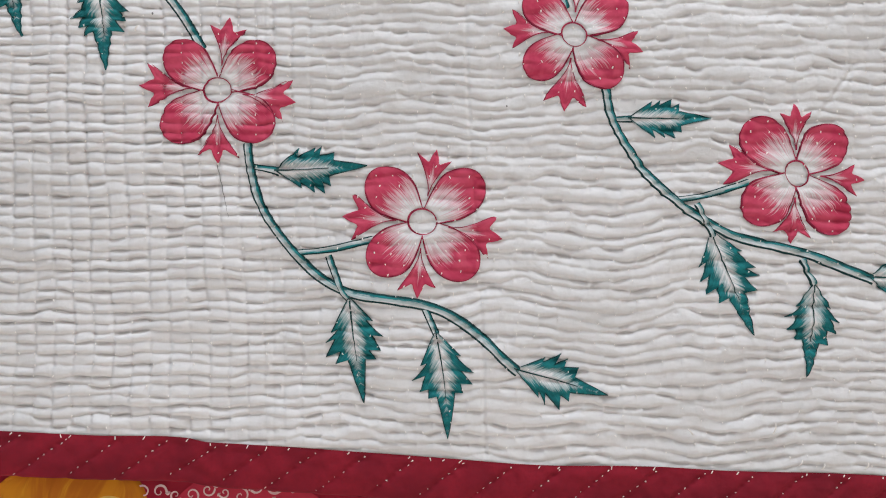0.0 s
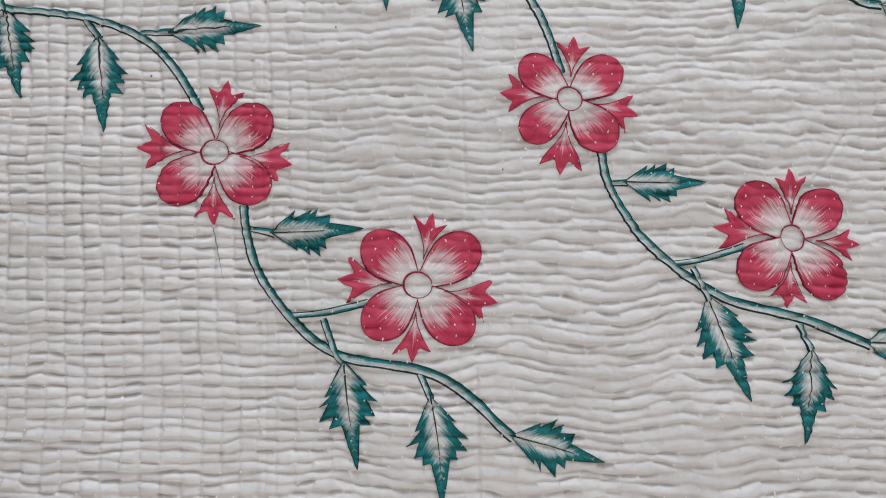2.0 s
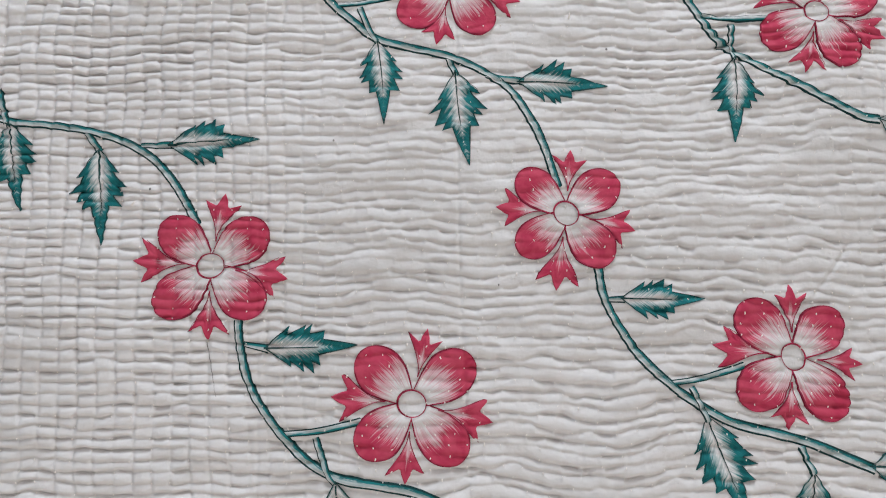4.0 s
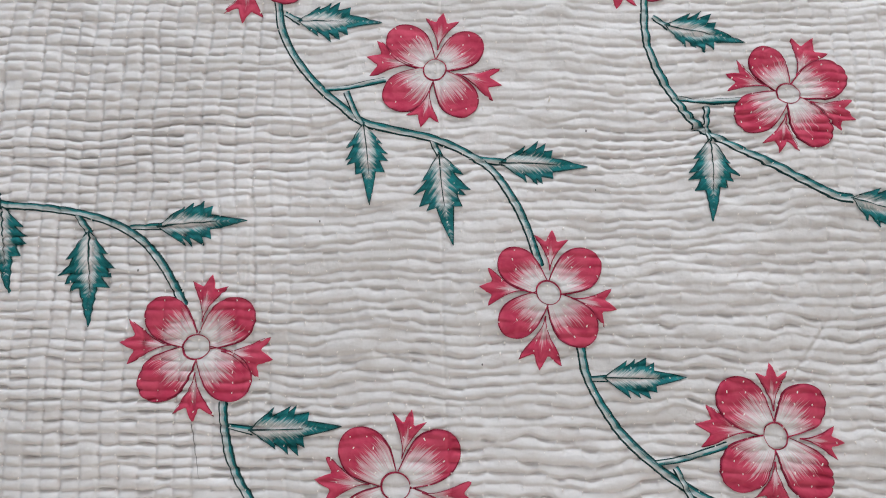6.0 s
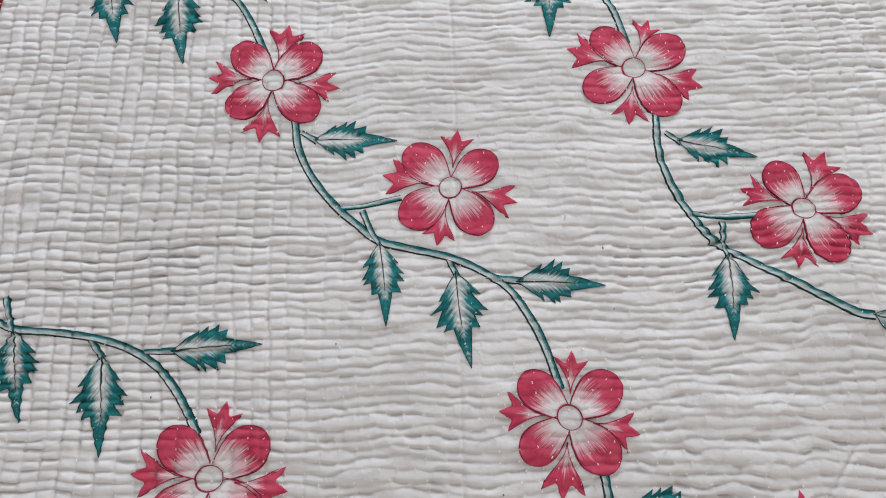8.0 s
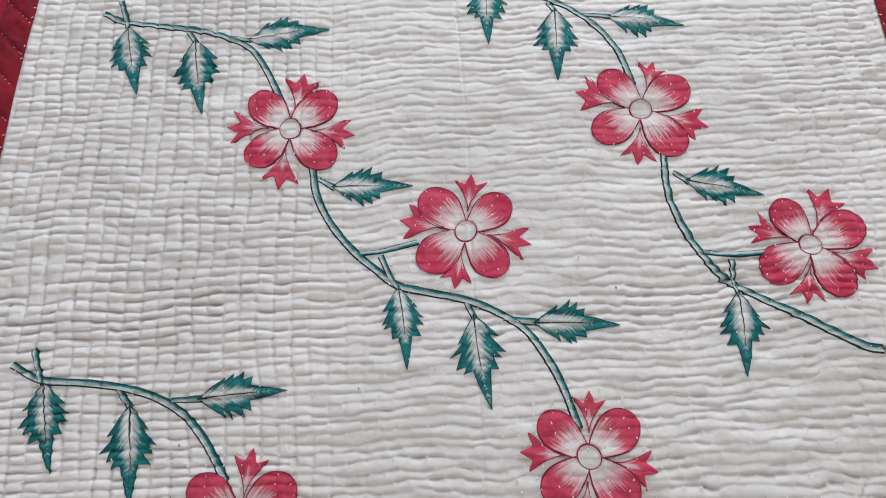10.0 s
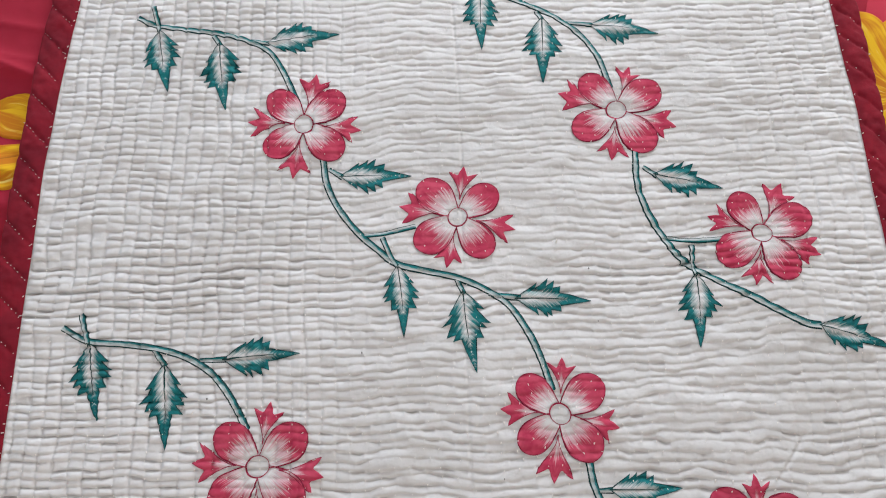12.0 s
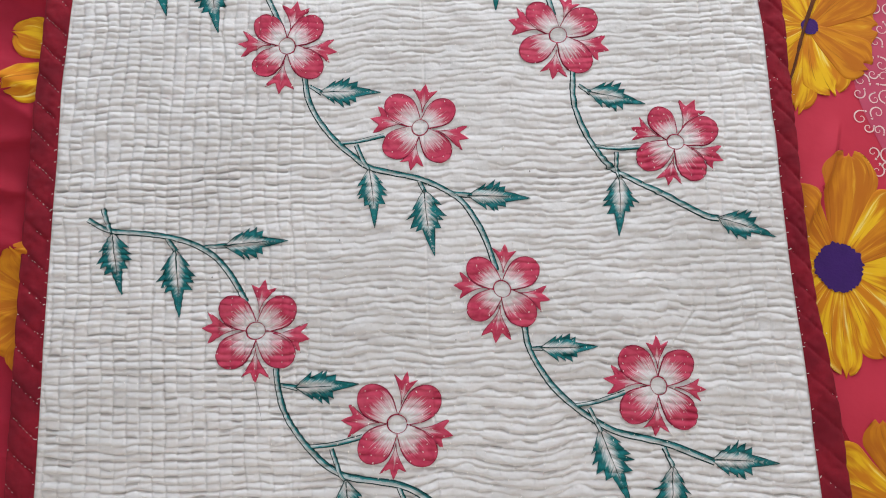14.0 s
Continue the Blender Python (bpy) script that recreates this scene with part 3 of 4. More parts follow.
bloom((-0.345, 0.060), 0.030, [(120, 0.105, 0.045, 1), (165, 0.115, 0.045, 1), (212, 0.110, 0.045, 1), (255, 0.12, 0.045, 1), (300, 0.12, 0.045, 0), (350, 0.12, 0.045, 0), (60, 0.11, 0.045, 0)], 0, 13)
bloom((-0.580, 0.740), 0.040, [(0, 0.12, 0.045, 0), (320, 0.12, 0.045, 1), (270, 0.13, 0.045, 0), (220, 0.15, 0.045, 1), (170, 0.15, 0.045, 0), (120, 0.15, 0.045, 1), (60, 0.14, 0.045, 0)], 0, 17)
bloom((-0.188, -0.555), 0.040, [(92, 0.155, 0.06, 1), (63, 0.165, 0.055, 1), (45, 0.15, 0.05, 0), (140, 0.16, 0.055, 1), (185, 0.16, 0.05, 0), (230, 0.16, 0.05, 1), (280, 0.16, 0.05, 0), (330, 0.13, 0.05, 1)], 0, 19)
bloom((-0.610, 0.440), 0.035, [(75, 0.13, 0.045, 1), (120, 0.14, 0.045, 0), (165, 0.14, 0.045, 1), (215, 0.14, 0.045, 0), (265, 0.13, 0.045, 1), (315, 0.13, 0.04, 0), (15, 0.15, 0.045, 1), (350, 0.14, 0.04, 0)], 0, 23)

# dark ribbon painted in place of a fold's shadow across the upper bloom
part("fold_shadow", ribbon("fold_shadow", [(1.075, 0.710), (1.030, 0.615), (0.985, 0.518), (0.950, 0.430), (0.932, 0.392)], 0.013, 0.0050, 0.004, 9, sheet_height, 0.2), FOLD_SHADOW, bedsheet, "dark brown ribbon painted as the shadow of a fold")


def pink_panel(centre, rx, ry, seed, dye=PINK, label="pink printed field with pale scrolls"):
    a, rad = np.linspace(0, 2 * np.pi, 181)[None, :], np.linspace(0, 1, 90)[:, None]
    rim = 1 + 0.12 * wave(a * 1.9, a * 0 + seed, 93)
    rim[:, -1] = rim[:, 0]
    x, y = centre[0] + rx * rim * rad * np.cos(a), centre[1] + ry * rim * rad * np.sin(a)
    return part("pink_panel", draped("pink_panel", x, y, rad + 0 * a, a + 0 * rad, 0.0008 if dye is ROSE else 0.0014, sheet_height), dye, bedsheet, label)


def scroll(field, centre, size, turn, hand):
    """A pale printed tendril that curls up, with a small leaf at its outer end."""
    t = np.linspace(0, 1, 12)
    ang = radians(turn) + hand * t * 7.2
    rad = size * (1 - 0.86 * t)
    pts = np.stack([centre[0] + rad * np.cos(ang), centre[1] + rad * np.sin(ang)], 1)
    if math.hypot(centre[0] - 0.992, centre[1] - 0.513) < 0.11:
        return
    vine = part("tendril", ribbon("tendril", pts.tolist(), 0.0026, 0.0020, 0.0010, 5, sheet_height, 0.3), SCROLL, field)
    tip = pts[0] + 0.5 * size * np.array([math.cos(ang[0] - hand * 1.2), math.sin(ang[0] - hand * 1.2)])
    part("tendril_leaf", ribbon("tendril_leaf", [pts[0].tolist(), ((pts[0] + tip) / 2).tolist(), tip.tolist()], 0.009, 0.0021, 0.001, 5, sheet_height), SCROLL, vine)


# lighter patch paints the right side's stronger light into the sheet's red
pink_panel((1.06, 0.20), 0.16, 0.62, 6, ROSE, "lighter rose-red patch with the right side's light painted in")
field = pink_panel((1.17, 0.45), 0.125, 0.25, 4)
for k in range(90):
    q = random.Random(k + 70)
    scroll(field, (1.066 + 0.026 * (k % 7) + q.uniform(-0.008, 0.008), 0.24 + 0.034 * (k // 7) + q.uniform(-0.010, 0.010)), q.uniform(0.010, 0.017), q.uniform(0, 360), 1 if k % 2 else -1)
field = pink_panel((0.02, -0.53), 0.105, 0.115, 9, ROSE, "rose-red printed field with pale scrolls")
for k in range(30):
    q = random.Random(k + 170)
    scroll(field, (-0.088 + 0.0175 * (k % 10), -0.438 - 0.022 * (k // 10) + q.uniform(-0.005, 0.005)), q.uniform(0.006, 0.0095), q.uniform(0, 360), 1 if k % 2 else -1)

# ---- the quilt ----
quilt = thing("quilt", (0.28, 0.42, BED - 0.014), "white hand-stitched quilt with pink flowers and maroon binding on the bedsheet", "quilt")
fine = np.concatenate([np.linspace(0, 0.40, 400, endpoint=False), np.linspace(0.40, 0.83, 310, endpoint=False), np.linspace(0.83, 1, 150)])
a, b = np.meshgrid(fine, np.concatenate([np.linspace(0, 0.77, 1150, endpoint=False), np.linspace(0.77, 1, 120)]))
gx = (LEFT - 0.004) + a * (RIGHT - LEFT + 0.008)
gy = (bottom_edge(gx) - 0.004) * (1 - b) + (TOP + 0.004) * b
gx = (left_edge(gy) - 0.004) * (1 - a) + (right_edge(gy) + 0.004) * a
part("quilt_face", grid_mesh("quilt_face", np.stack([gx, gy, BED + quilt_height(gx, gy)], -1)), CLOTH, quilt, "off-white cotton puffed by rows of stitches")
bm = bmesh.new()
box(bm, LEFT - 0.02, RIGHT + 0.02, -0.35, TOP + 0.02, BED - 0.0135, BED - 0.010)
part("quilt_back", bm, CLOTH, quilt)

DIAGONAL = 0.052   # spacing of the slanting stitch lines on the binding


def binding_point(side, s, o):
    """The place over the binding: s along it, o outwards from its inner edge."""
    if side == "left":
        x, y = left_edge(s) - o, s + 0 * o
    elif side == "right":
        x, y = right_edge(s) + o, s + 0 * o
    elif side == "bottom":
        x, y = s + 0 * o, bottom_edge(s) - o
    else:
        x, y = s + 0 * o, TOP + o
    lines = (s + {"left": -1.0, "right": 1.0, "bottom": 1.35, "top": 1.0}[side] * o) / DIAGONAL
    d = np.abs(lines - np.round(lines)) * DIAGONAL
    f = np.clip(o / BIND, 0, 1)
    z = 0.0007 + 0.0032 * np.sin(np.pi * f) ** 0.6 + np.clip(f * 7, 0, 1) * (0.0014 * wave(s * 45, f * 2.5, 95) + 0.0022 * wave(s * 14, f * 1.6, 96) + 0.0009 * wave(s * 110, o * 105, 98) - 0.0020 * np.exp(-(d / 0.006) ** 2) - 0.0012 * np.exp(-(d / 0.0026) ** 2) * (0.5 + 0.5 * np.cos((o - 0.003) / 0.0056 * 2 * np.pi)))
    z = z - 0.0105 * ease(f, 0.90, 1.0)
    return x, y, BED + z


def binding(side, s0, s1, width):
    n = int((s1 - s0) / 0.002)
    s = np.linspace(s0, s1, n)[:, None]
    o = np.concatenate([np.linspace(-0.035, 0.92, 27), np.linspace(0.94, 1.0, 8)])[None, :] * BIND
    o = o + 0 * s
    x, y, z = binding_point(side, s, o)
    edge = width / BIND * (1 + 0.05 * wave(s * 6, s * 0 + 1.7, 97))
    if side == "right":
        edge = edge * (0.84 + 0.30 * (1 - ease(s, -0.22, 0.05)) + 0.18 * ease(s, 0.2, 0.55))
    if side in ("left", "right"):
        base = left_edge(s) if side == "left" else right_edge(s)
        x = base + (x - base) * edge
    else:
        base = bottom_edge(s) if side == "bottom" else TOP
        y = base + (y - base) * edge
    xyz = np.stack([x, y, z], -1)
    under = xyz[:, -1:].copy()
    under[..., 2] = BED - 0.013
    xyz = np.concatenate([xyz, under], 1)
    if side in ("left", "top"):
        xyz = xyz[:, ::-1]
    mesh = grid_mesh("binding", xyz)
    return part("binding", mesh, BINDING, quilt, "maroon cotton binding with slanting white stitches")


binding("left", -0.362, TOP, 0.047)
binding("right", -0.462, TOP, 0.044)
binding("bottom", LEFT - 0.047, RIGHT + 0.045, 0.047)
binding("top", LEFT - 0.045, RIGHT + 0.045, 0.046)


# ---- the printed branches ----
def flower(centre, size, sepals, petals, seed):
    """A four-petalled printed flower: ring, four round petals and four three-pointed sepals between them."""
    rnd = random.Random(seed)
    a, rad = np.linspace(0, 2 * np.pi, 49)[None, :], np.linspace(0, 1, 4)[:, None]
    r = size * (0.164 + 0.020 * rad * (1 + 0.4 * np.cos(a + 1.6 + seed))) * (1 + 0.05 * np.sin(a * 2 + seed))
    x, y = centre[0] + r * np.cos(a), centre[1] + r * np.sin(a)
    whole = part("printed_flower", draped("printed_flower", x, y, a + 0 * rad, rad + 0 * a, 0.0019), RING, quilt, "pink printed flower fading to white at its heart")
    for degrees, reach in petals:
        angle = radians(degrees)
        u, v = 1 - (1 - np.linspace(0, 1, 44)[:, None]) ** 1.7, np.linspace(-1, 1, 33)[None, :]
        length, bulb = reach / size, 0.306 * (reach / size / 0.91) * rnd.uniform(0.96, 1.04)
        axis = 0.175 + u * (length - 0.175)
        mid = length - bulb * 1.02
        w = np.where(axis > mid, np.sqrt(np.maximum(bulb ** 2 - ((axis - mid) / 1.02) ** 2, 0)), 0.135 + (bulb - 0.135) * np.sin(np.pi / 2 * np.clip((axis - 0.175) / (mid - 0.175), 0, 1)) ** 1.05)
        w = w * (1 + 0.04 * wave(axis * 5, v * 0 + np.sign(v) * 3.3, seed))
        ax = axis - 0.06 * (np.abs(v) ** 2) * (1 - u)
        x = centre[0] + size * (np.cos(angle) * ax - np.sin(angle) * v * w)
        y = centre[1] + size * (np.sin(angle) * ax + np.cos(angle) * v * w)
        line = [(x[p, 1], y[p, 1]) for p in range(0, 42, 3)] + [(x[42, 16], y[42, 16])] + [(x[p, -2], y[p, -2]) for p in range(39, -1, -3)]
        part("drawn_outline", ribbon("drawn_outline", line, 0.0013, 0.0020, 0.0011, 4, wobble=0.5), RING, whole)
        part("petal", draped("petal", x, y, u + 0 * v, v / 2 + 0.5 + 0 * u, 0.0016, sunk=True), PETAL, whole)
    prongs = [-1, -0.82, -0.64, -0.46, -0.34, -0.22, -0.1, 0, 0.1, 0.22, 0.34, 0.46, 0.64, 0.82, 1]
    for degrees, reach in sepals:
        v = np.array(prongs)[None, :]
        u = np.linspace(0, 1, 36)[:, None]
        point = reach / size
        top = point * np.interp(v, [-1, -0.38, 0, 0.38, 1], [rnd.uniform(0.86, 0.94), rnd.uniform(0.78, 0.81), 1.0, rnd.uniform(0.78, 0.81), rnd.uniform(0.86, 0.94)])
        rr = 0.335 + u * (top - 0.335)
        spread = radians(rnd.uniform(15.5, 19.0)) * (0.28 * ease(rr, 0.30, 0.62) + 0.72 * ease(rr, 0.44, 0.92))
        side = rr * np.tan(v * spread)
        c, s = math.cos(radians(degrees)), math.sin(radians(degrees))
        x = centre[0] + size * (c * rr - s * side)
        y = centre[1] + size * (s * rr + c * side)
        for col in (0, -1):
            inner = 1 if col == 0 else -2
            line = [(0.75 * x[p, col] + 0.25 * x[p, inner], 0.75 * y[p, col] + 0.25 * y[p, inner]) for p in range(0, 34, 5)]
            part("drawn_outline", ribbon("drawn_outline", line, 0.0014, 0.0021, 0.0007, 4, wobble=0.5), RING, whole)
        part("sepal", draped("sepal", x, y, u + 0 * v, v / 2 + 0.5 + 0 * u, 0.0017, sunk=True), SEPAL, whole)
    return whole


def leaf(base, length, turn, seed):
    """A saw-edged printed leaf with a drawn midrib; base: where its stalk ends, turn: its direction in degrees."""
    rnd = random.Random(seed)
    halves = []
    for hand in (1, -1):
        tips = [q + rnd.uniform(-0.032, 0.032) for q in (0.205, 0.335, 0.46, 0.58)]
        wide = [w * rnd.uniform(0.84, 1.12) for w in (0.225, 0.28, 0.265, 0.190)]
        notch = [0.150, 0.175, 0.150, 0.088]
        s_all, w_all = [], []
        last_s, last_w = 0.0, 0.012
        for t, w, n in zip(tips, wide, notch):
            k = np.linspace(0, 1, 8)
            s_all.extend(last_s + (t - last_s) * k)
            w_all.extend(last_w + (w - last_w) * k ** (0.9 if n == notch[0] else 1.25))
            last_s, last_w = t + 0.004, n * rnd.uniform(0.92, 1.08)
        k = np.linspace(0, 1, 14)
        s_all.extend(last_s + (0.995 - last_s) * k)
        w_all.extend(last_w * (1 - k) ** 0.85 + 0.0005)
        halves.append((hand, np.array(s_all), np.array(w_all)))
    c, sn = math.cos(radians(turn)), math.sin(radians(turn))
    bend = rnd.uniform(-0.03, 0.03)
    grids = []
    for hand, s, w in halves:
        v = np.linspace(0, 1, 14)[None, :]
        side = w[:, None] * v
        ahead = s[:, None] + 0.42 * side * (1 - s[:, None])
        lat = hand * side + bend * np.sin(np.pi * ahead)
        grids.append((ahead, lat, s[:, None] + 0 * v, side))
    left, right = grids
    ahead, lat, u, dist = (np.concatenate([r[:, ::-1], l[:, 1:]], 1) for r, l in zip(right, left))
    x, y = base[0] + length * (c * ahead - sn * lat), base[1] + length * (sn * ahead + c * lat)
    ob = part("printed_leaf", draped("printed_leaf", x, y, u, dist, 0.0010, sunk=True), LEAF, quilt, "teal printed leaf with saw-toothed edges")
    rib = np.linspace(-0.02, rnd.uniform(0.56, 0.68), 7)
    lat = bend * np.sin(np.pi * np.clip(rib, 0, 1))
    pts = np.stack([base[0] + length * (c * rib - sn * lat), base[1] + length * (sn * rib + c * lat)], 1)
    for hand, s, w in halves:
        for a, b in ((0, 8), (8, 16), (16, 24), (24, 32), (32, 46)):      # one pen stroke for each tooth
            edge = [(s[k], hand * w[k] * 0.95) for k in sorted({a, (2 * a + b) // 3, (a + 2 * b) // 3, b - 1})]
            edge = [(p + 0.42 * abs(q) * (1 - p), q + bend * math.sin(math.pi * p)) for p, q in edge]
            line = [(base[0] + length * (c * p - sn * q), base[1] + length * (sn * p + c * q)) for p, q in edge]
            part("drawn_outline", ribbon("drawn_outline", line, 0.0012, 0.0016, 0.0008, 4, wobble=0.5), VEIN, ob)
    part("midrib", ribbon("midrib", pts.tolist(), 0.0018, 0.0017, 0.0008, 4, wobble=0.3), VEIN, ob)
    return ob


def stem(points, width, end_width=None, lift=0.0005):
    lift += 0.0008
    return part("printed_stem", ribbon("printed_stem", points, width, lift, end_width, 8, wobble=0.1), STEM, quilt, "teal printed stem drawn with two dark lines")


for k, (centre, size, sepals, petals) in enumerate(FLOWERS):
    flower(centre, size, sepals, petals, 20 + k)

MAIN, STALK = 0.0108, 0.0085
# the lower branch beside the left binding
stem([(-0.276, 0.193), (-0.239, 0.173), (-0.184, 0.166), (-0.140, 0.158), (-0.102, 0.145), (-0.069, 0.124), (-0.042, 0.092), (-0.015, 0.046)], 0.0095, MAIN)
stem([(0.032, -0.060), (0.036, -0.097), (0.046, -0.131), (0.063, -0.160), (0.084, -0.187), (0.108, -0.211), (0.141, -0.230), (0.184, -0.239), (0.220, -0.246), (0.250, -0.259), (0.280, -0.282), (0.304, -0.307), (0.320, -0.322)], MAIN, 0.012)
stem([(-0.253, 0.212), (-0.237, 0.169)], 0.009, lift=0.0007)
stem([(0.038, -0.087), (0.066, -0.093)], 0.006, 0.011, 0.0004)
stem([(0.168, -0.172), (0.124, -0.181), (0.084, -0.184)], STALK, 0.007, 0.0004)
stem([(0.118, -0.188), (0.131, -0.225), (0.140, -0.238)], STALK, 0.007, 0.0007)
stem([(0.221, -0.249), (0.233, -0.278)], STALK, lift=0.0004)
stem([(-0.147, 0.158), (-0.131, 0.135)], STALK, lift=0.0004)
stem([(-0.086, 0.141), (-0.046, 0.141)], 0.006, 0.009, 0.0004)
# the long branch: upper part, then the part that runs on below it
stem([(-0.219, 0.691), (-0.185, 0.674), (-0.137, 0.665), (-0.086, 0.655), (-0.043, 0.641), (-0.008, 0.620), (0.014, 0.587), (0.034, 0.542), (0.041, 0.526)], 0.0095, MAIN)
stem([(0.076, 0.449), (0.080, 0.430), (0.085, 0.395), (0.101, 0.357), (0.128, 0.319), (0.162, 0.286), (0.188, 0.266), (0.229, 0.255), (0.270, 0.244), (0.303, 0.229), (0.338, 0.205), (0.361, 0.170), (0.376, 0.137), (0.386, 0.104), (0.392, 0.082)], MAIN)
stem([(-0.194, 0.710), (-0.182, 0.665)], 0.009, lift=0.0007)
stem([(-0.096, 0.653), (-0.083, 0.633)], STALK, lift=0.0004)
stem([(-0.038, 0.641), (-0.006, 0.634)], 0.006, 0.009, 0.0004)
stem([(0.088, 0.417), (0.110, 0.402)], 0.007, 0.011, 0.0004)
stem([(0.215, 0.323), (0.170, 0.313), (0.135, 0.310)], STALK, 0.007, 0.0004)
stem([(0.166, 0.307), (0.178, 0.277), (0.188, 0.262)], STALK, 0.007, 0.0007)
stem([(0.270, 0.242), (0.280, 0.219)], STALK, lift=0.0004)
stem([(0.313, 0.219), (0.360, 0.211)], 0.007, 0.011, 0.0004)
stem([(0.427, 0.006), (0.432, -0.010), (0.436, -0.042), (0.450, -0.075), (0.473, -0.110), (0.500, -0.138), (0.530, -0.161), (0.566, -0.182), (0.616, -0.196), (0.653, -0.207), (0.690, -0.223), (0.720, -0.236)], MAIN, 0.012)
stem([(0.439, -0.047), (0.460, -0.047)], 0.006, 0.009, 0.0004)
stem([(0.587, -0.122), (0.538, -0.135), (0.500, -0.140)], STALK, 0.007, 0.0004)
stem([(0.526, -0.144), (0.536, -0.166), (0.543, -0.183)], STALK, 0.007, 0.0016)
stem([(0.640, -0.209), (0.652, -0.240)], STALK, lift=0.0018)
# the upper branch beside the right binding
stem([(0.293, 0.747), (0.350, 0.717), (0.388, 0.701), (0.429, 0.681), (0.465, 0.654), (0.492, 0.623), (0.509, 0.588), (0.517, 0.555), (0.521, 0.537)], 0.0095, MAIN)
stem([(0.318, 0.768), (0.330, 0.722)], 0.009, lift=0.0007)
stem([(0.548, 0.446), (0.546, 0.424), (0.543, 0.383), (0.549, 0.345), (0.566, 0.303), (0.584, 0.271), (0.607, 0.248), (0.641, 0.225), (0.681, 0.203), (0.714, 0.182), (0.752, 0.161), (0.772, 0.156)], MAIN, 0.012)
stem([(0.417, 0.683), (0.426, 0.663)], STALK, lift=0.0004)
stem([(0.457, 0.659), (0.506, 0.652)], 0.006, 0.009, 0.0004)
stem([(0.554, 0.404), (0.575, 0.388)], 0.007, 0.011, 0.0004)
stem([(0.656, 0.287), (0.613, 0.286), (0.567, 0.293)], STALK, 0.007, 0.0004)
stem([(0.610, 0.281), (0.608, 0.250), (0.610, 0.233)], STALK, 0.007, 0.0007)

LEAVES_LOW = [(-0.235, 0.169, 0.106, -78.6), (-0.132, 0.137, 0.113, -85), (-0.052, 0.141, 0.105, 2.2), (0.063, -0.092, 0.101, 0.6), (0.140, -0.235, 0.114, -83.4), (0.232, -0.275, 0.114, -85.5), (0.317, -0.318, 0.104, -17.9)]
LEAVES_MID = [(0.456, -0.046, 0.094, -1.2), (0.541, -0.177, 0.121, -72), (0.651, -0.237, 0.104, -99.4), (0.715, -0.232, 0.108, -5.8), (-0.182, 0.665, 0.113, -78.8), (-0.085, 0.638, 0.121, -82.4), (-0.010, 0.635, 0.114, 6.6), (0.106, 0.404, 0.105, -1.6), (0.187, 0.264, 0.103, -86.1), (0.278, 0.224, 0.116, -83.1), (0.352, 0.211, 0.105, -4.4)]
LEAVES_TOP = [(0.330, 0.724, 0.113, -92.0), (0.425, 0.667, 0.117, -93.4), (0.502, 0.652, 0.108, -11.2), (0.570, 0.391, 0.101, -15.6), (0.610, 0.237, 0.106, -95.4), (0.770, 0.157, 0.103, -20.4)]
for k, (lx, ly, length, turn) in enumerate(LEAVES_LOW + LEAVES_MID + LEAVES_TOP):
    leaf((lx, ly), length, turn, 300 + k)

part("thin_line", ribbon("thin_line", [(-0.002, -0.084), (0.004, -0.111), (0.011, -0.143)], 0.0011, 0.0006, 0.0004, 4, wobble=0.4), GREY_MARK, quilt, "thin grey line on the cloth")


# ---- the stitches ----
def stitch_mesh(name, x, y, z, angle, length, width, height):
    """Short raised dashes of thread, all in one mesh."""
    n = len(x)
    c, s = np.cos(angle), np.sin(angle)
    shape = [(-0.5, -0.5, -0.5), (0.5, -0.5, -0.5), (0.5, 0.5, -0.5), (-0.5, 0.5, -0.5), (-0.28, -0.3, 1), (0.28, -0.3, 1), (0.28, 0.3, 1), (-0.28, 0.3, 1)]
    verts = np.zeros((n, 8, 3))
    for k, (p, q, r) in enumerate(shape):
        verts[:, k, 0] = x + c * p * length - s * q * width
        verts[:, k, 1] = y + s * p * length + c * q * width
        verts[:, k, 2] = z + r * height
    faces = np.array([(4, 5, 6, 7), (0, 1, 5, 4), (1, 2, 6, 5), (2, 3, 7, 6), (3, 0, 4, 7)])
    faces = (np.arange(n)[:, None, None] * 8 + faces[None]).reshape(-1, 4)
    mesh = bpy.data.meshes.new(name)
    mesh.from_pydata(verts.reshape(-1, 3).tolist(), [], faces.tolist())
    mesh.polygons.foreach_set("use_smooth", np.ones(len(faces), bool))
    return mesh


rng = np.random.default_rng(7)
rr, cc = np.meshgrid(np.arange(-40, 104), np.arange(-20, 48), indexing="ij")
rr, cc = rr.ravel().astype(float), cc.ravel().astype(float)
yy, xx = rr * ROW, cc * COLUMN
loose = 1 - griddled(xx, yy)
cc = cc + loose * (hashed(rr, rr * 0 + 5, 9) - 0.5) * 0.9 + rng.normal(0, 0.05, len(cc))
for _ in range(12):
    xx = xx + (cc - column_phase(xx, yy)) * COLUMN * 0.8
    yy = yy + (rr - row_phase(xx, yy)) * ROW * 0.8
bold = np.full(len(xx), 0.9)
for (fx, fy), _, _, _ in FLOWERS:
    bold = np.where(np.hypot(xx - fx, yy - fy) < 0.09, 1.25, bold)
keep = (rng.random(len(xx)) < np.where(bold > 1, 0.85, 0.5)) & (xx > left_edge(yy) + 0.008) & (xx < right_edge(yy) - 0.008) & (yy > bottom_edge(xx) + 0.008) & (yy < TOP - 0.01)
xx, yy, bold = xx[keep], yy[keep], bold[keep]
m = len(xx)
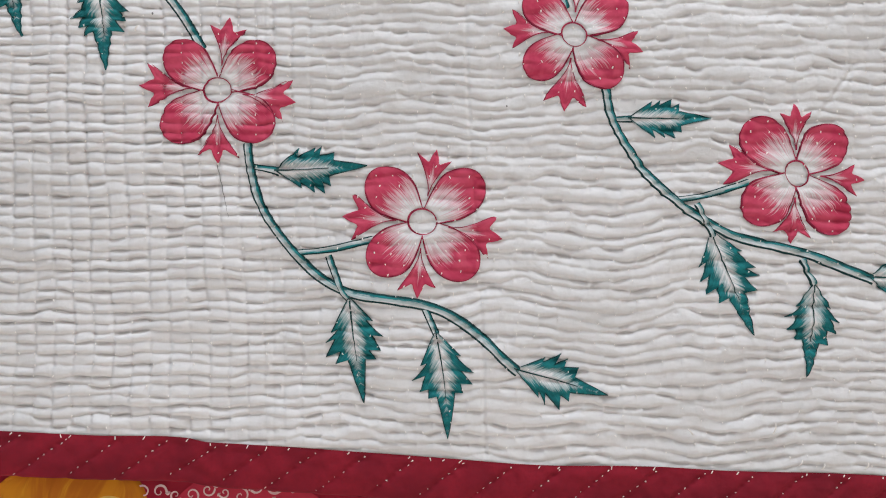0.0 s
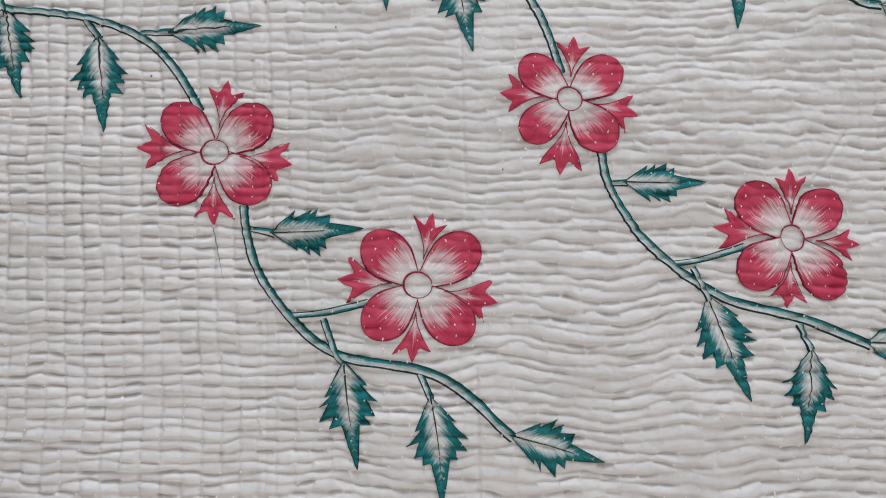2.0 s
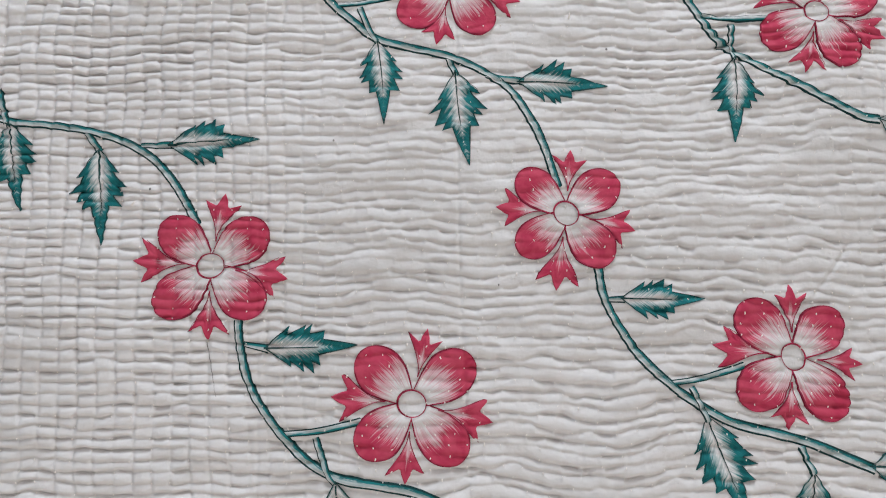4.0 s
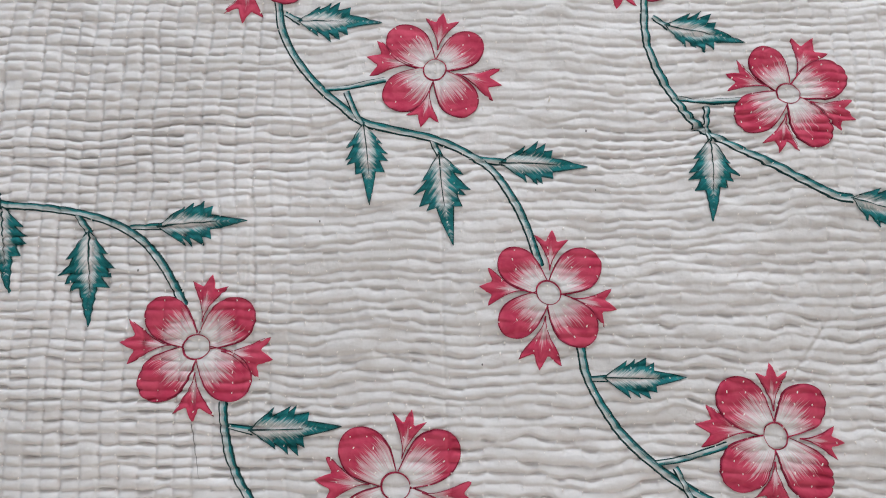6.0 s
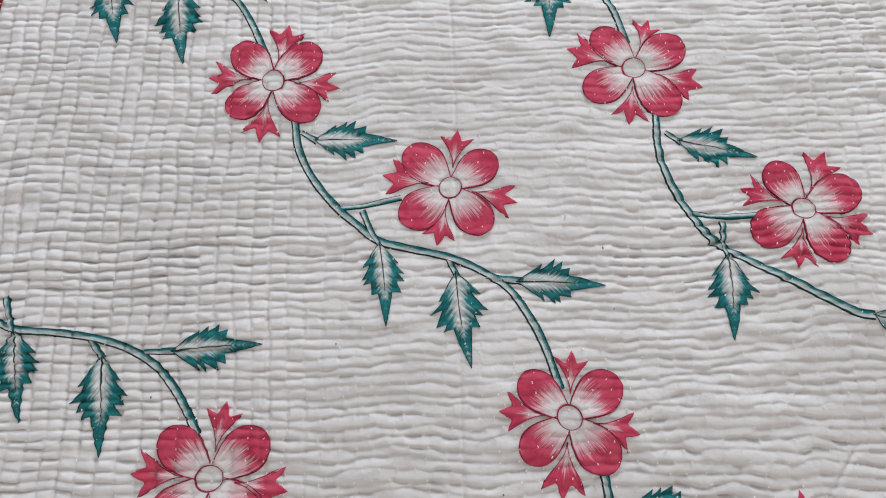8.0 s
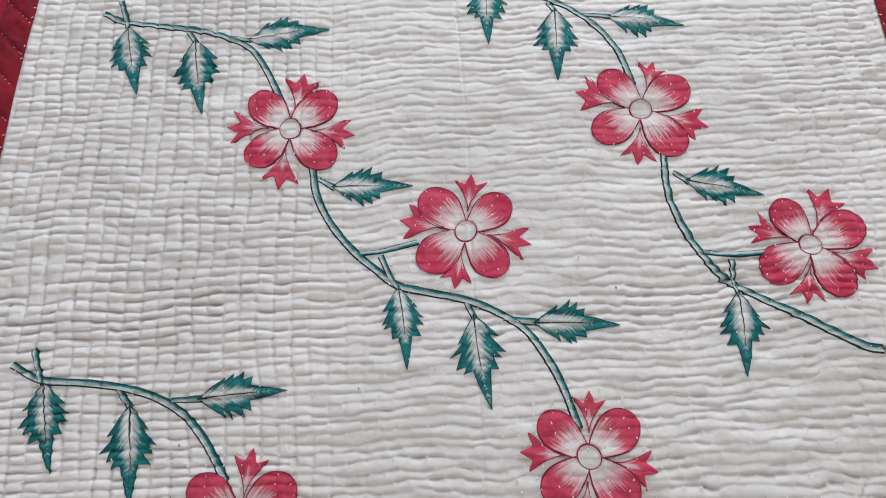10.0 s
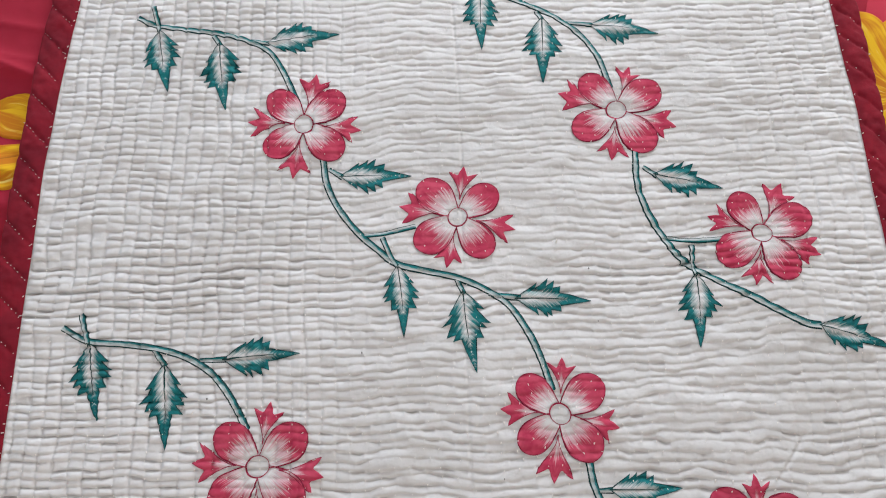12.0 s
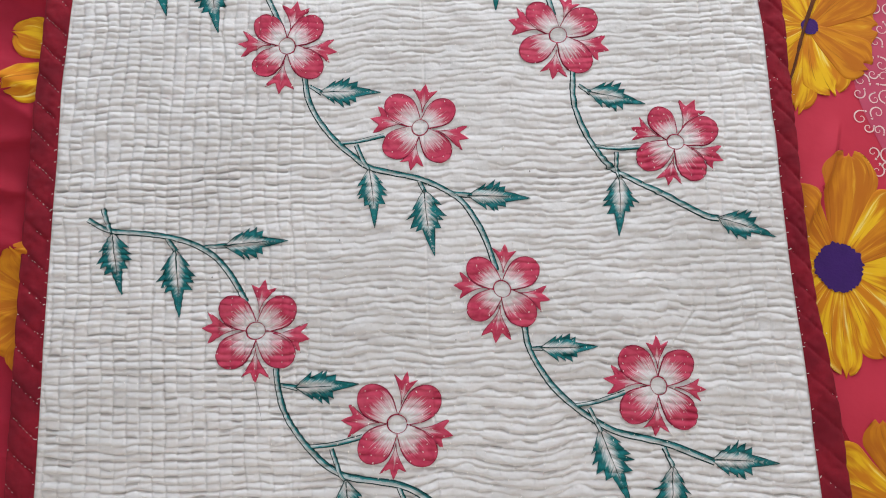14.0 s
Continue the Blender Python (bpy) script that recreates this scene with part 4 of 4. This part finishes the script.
tagged(part("stitches", stitch_mesh("stitches", xx, yy, BED + quilt_height(xx, yy) + 0.0015, rng.normal(1.45, 0.4, m), bold * rng.uniform(0.0013, 0.0030, m), bold * rng.uniform(0.0009, 0.0013, m), 0.0007), THREAD, quilt, "running stitches of white thread"), kind="stuff")

ALONG = {"left": -1.0, "right": 1.0, "bottom": 1.35, "top": 1.0}
for side, s0, s1 in (("left", -0.37, TOP), ("right", -0.46, TOP), ("bottom", LEFT - 0.04, RIGHT + 0.04), ("top", LEFT, RIGHT)):
    sx, so, sa = [], [], []
    for line in range(int(s0 / DIAGONAL) - 2, int(s1 / DIAGONAL) + 3):
        for k in range(8):
            o = 0.003 + 0.0056 * k + rng.normal(0, 0.0004)
            s = line * DIAGONAL - ALONG[side] * o + rng.normal(0, 0.0008)
            if s0 < s < s1 and rng.random() > (0.75 if side == "right" else 0.25):
                sx.append(s), so.append(o)
    sx, so = np.array(sx), np.array(so)
    x, y, z = binding_point(side, sx, so)
    slant = {"left": -0.75, "right": -0.75, "bottom": 0.65, "top": 0.7}[side]
    m = len(sx)
    tagged(part("binding_stitches", stitch_mesh("binding_stitches", x, y, z + 0.0004, slant + rng.normal(0, 0.25, m), rng.uniform(0.0014, 0.0028, m), rng.uniform(0.0008, 0.0012, m), 0.0006), THREAD, quilt, "slanting white stitches on the binding"), kind="stuff")
    s = np.arange(s0 + 0.05, s1, 0.0205)
    s = (s + rng.normal(0, 0.004, len(s)))[rng.random(len(s)) < 0.65]
    x, y, z = binding_point(side, s, s * 0 + 0.0005)
    across = 0.4 if side in ("left", "right") else 1.1
    tagged(part("seam_stitches", stitch_mesh("seam_stitches", x, y, z + 0.0008, across + rng.normal(0, 0.35, len(s)), rng.uniform(0.002, 0.0042, len(s)), 0.0010 + 0 * s, 0.0005), THREAD, quilt, "white hemming stitches along the binding"), kind="stuff")


def thread_end(x, y, turn, length):
    """A cut thread that stands up out of the cloth."""
    bm = bmesh.new()
    rings = []
    for k in range(5):
        f = k / 4
        c = Vector((x + math.cos(radians(turn)) * length * f, y + math.sin(radians(turn)) * length * f, BED + float(quilt_height(x, y)) + 0.0005 + 0.004 * math.sin(f * 2.4)))
        r = 0.0011 * (1 - 0.5 * f)
        rings.append([bm.verts.new(c + Vector((math.cos(q) * r, math.sin(q) * r * 0.5, math.sin(q) * r))) for q in (0, 1.57, 3.14, 4.71)])
    for p, q in zip(rings, rings[1:]):
        for k in range(4):
            bm.faces.new((p[k], p[(k + 1) % 4], q[(k + 1) % 4], q[k]))
    return part("thread_end", bm, THREAD, quilt, "loose end of white thread")


for place in ((0.505, -0.395, 130, 0.009), (0.592, -0.397, 80, 0.012), (0.617, -0.433, 60, 0.008), (0.642, -0.437, 70, 0.007), (0.690, -0.438, 75, 0.007), (-0.09, 0.07, 40, 0.006), (0.415, 0.29, 80, 0.006)):
    thread_end(*place)


def speck(x, y, r):
    """A tiny dark fleck caught in the cloth."""
    bm = bmesh.new()
    bmesh.ops.create_icosphere(bm, subdivisions=1, radius=r, matrix=Matrix.Translation((x, y, BED + float(quilt_height(x, y)) + r * 0.3)) @ Matrix.Diagonal((1.0, 1.5, 0.5, 1)))
    return part("speck", bm, GREY_MARK, quilt, "tiny dark fleck on the cloth")


for sx, sy, sr in ((0.320, -0.028, 0.0010), (-0.071, 0.089, 0.0012), (0.136, 0.143, 0.0011), (0.4585, 0.251, 0.0013), (0.464, 0.175, 0.0009)):
    speck(sx, sy, sr)
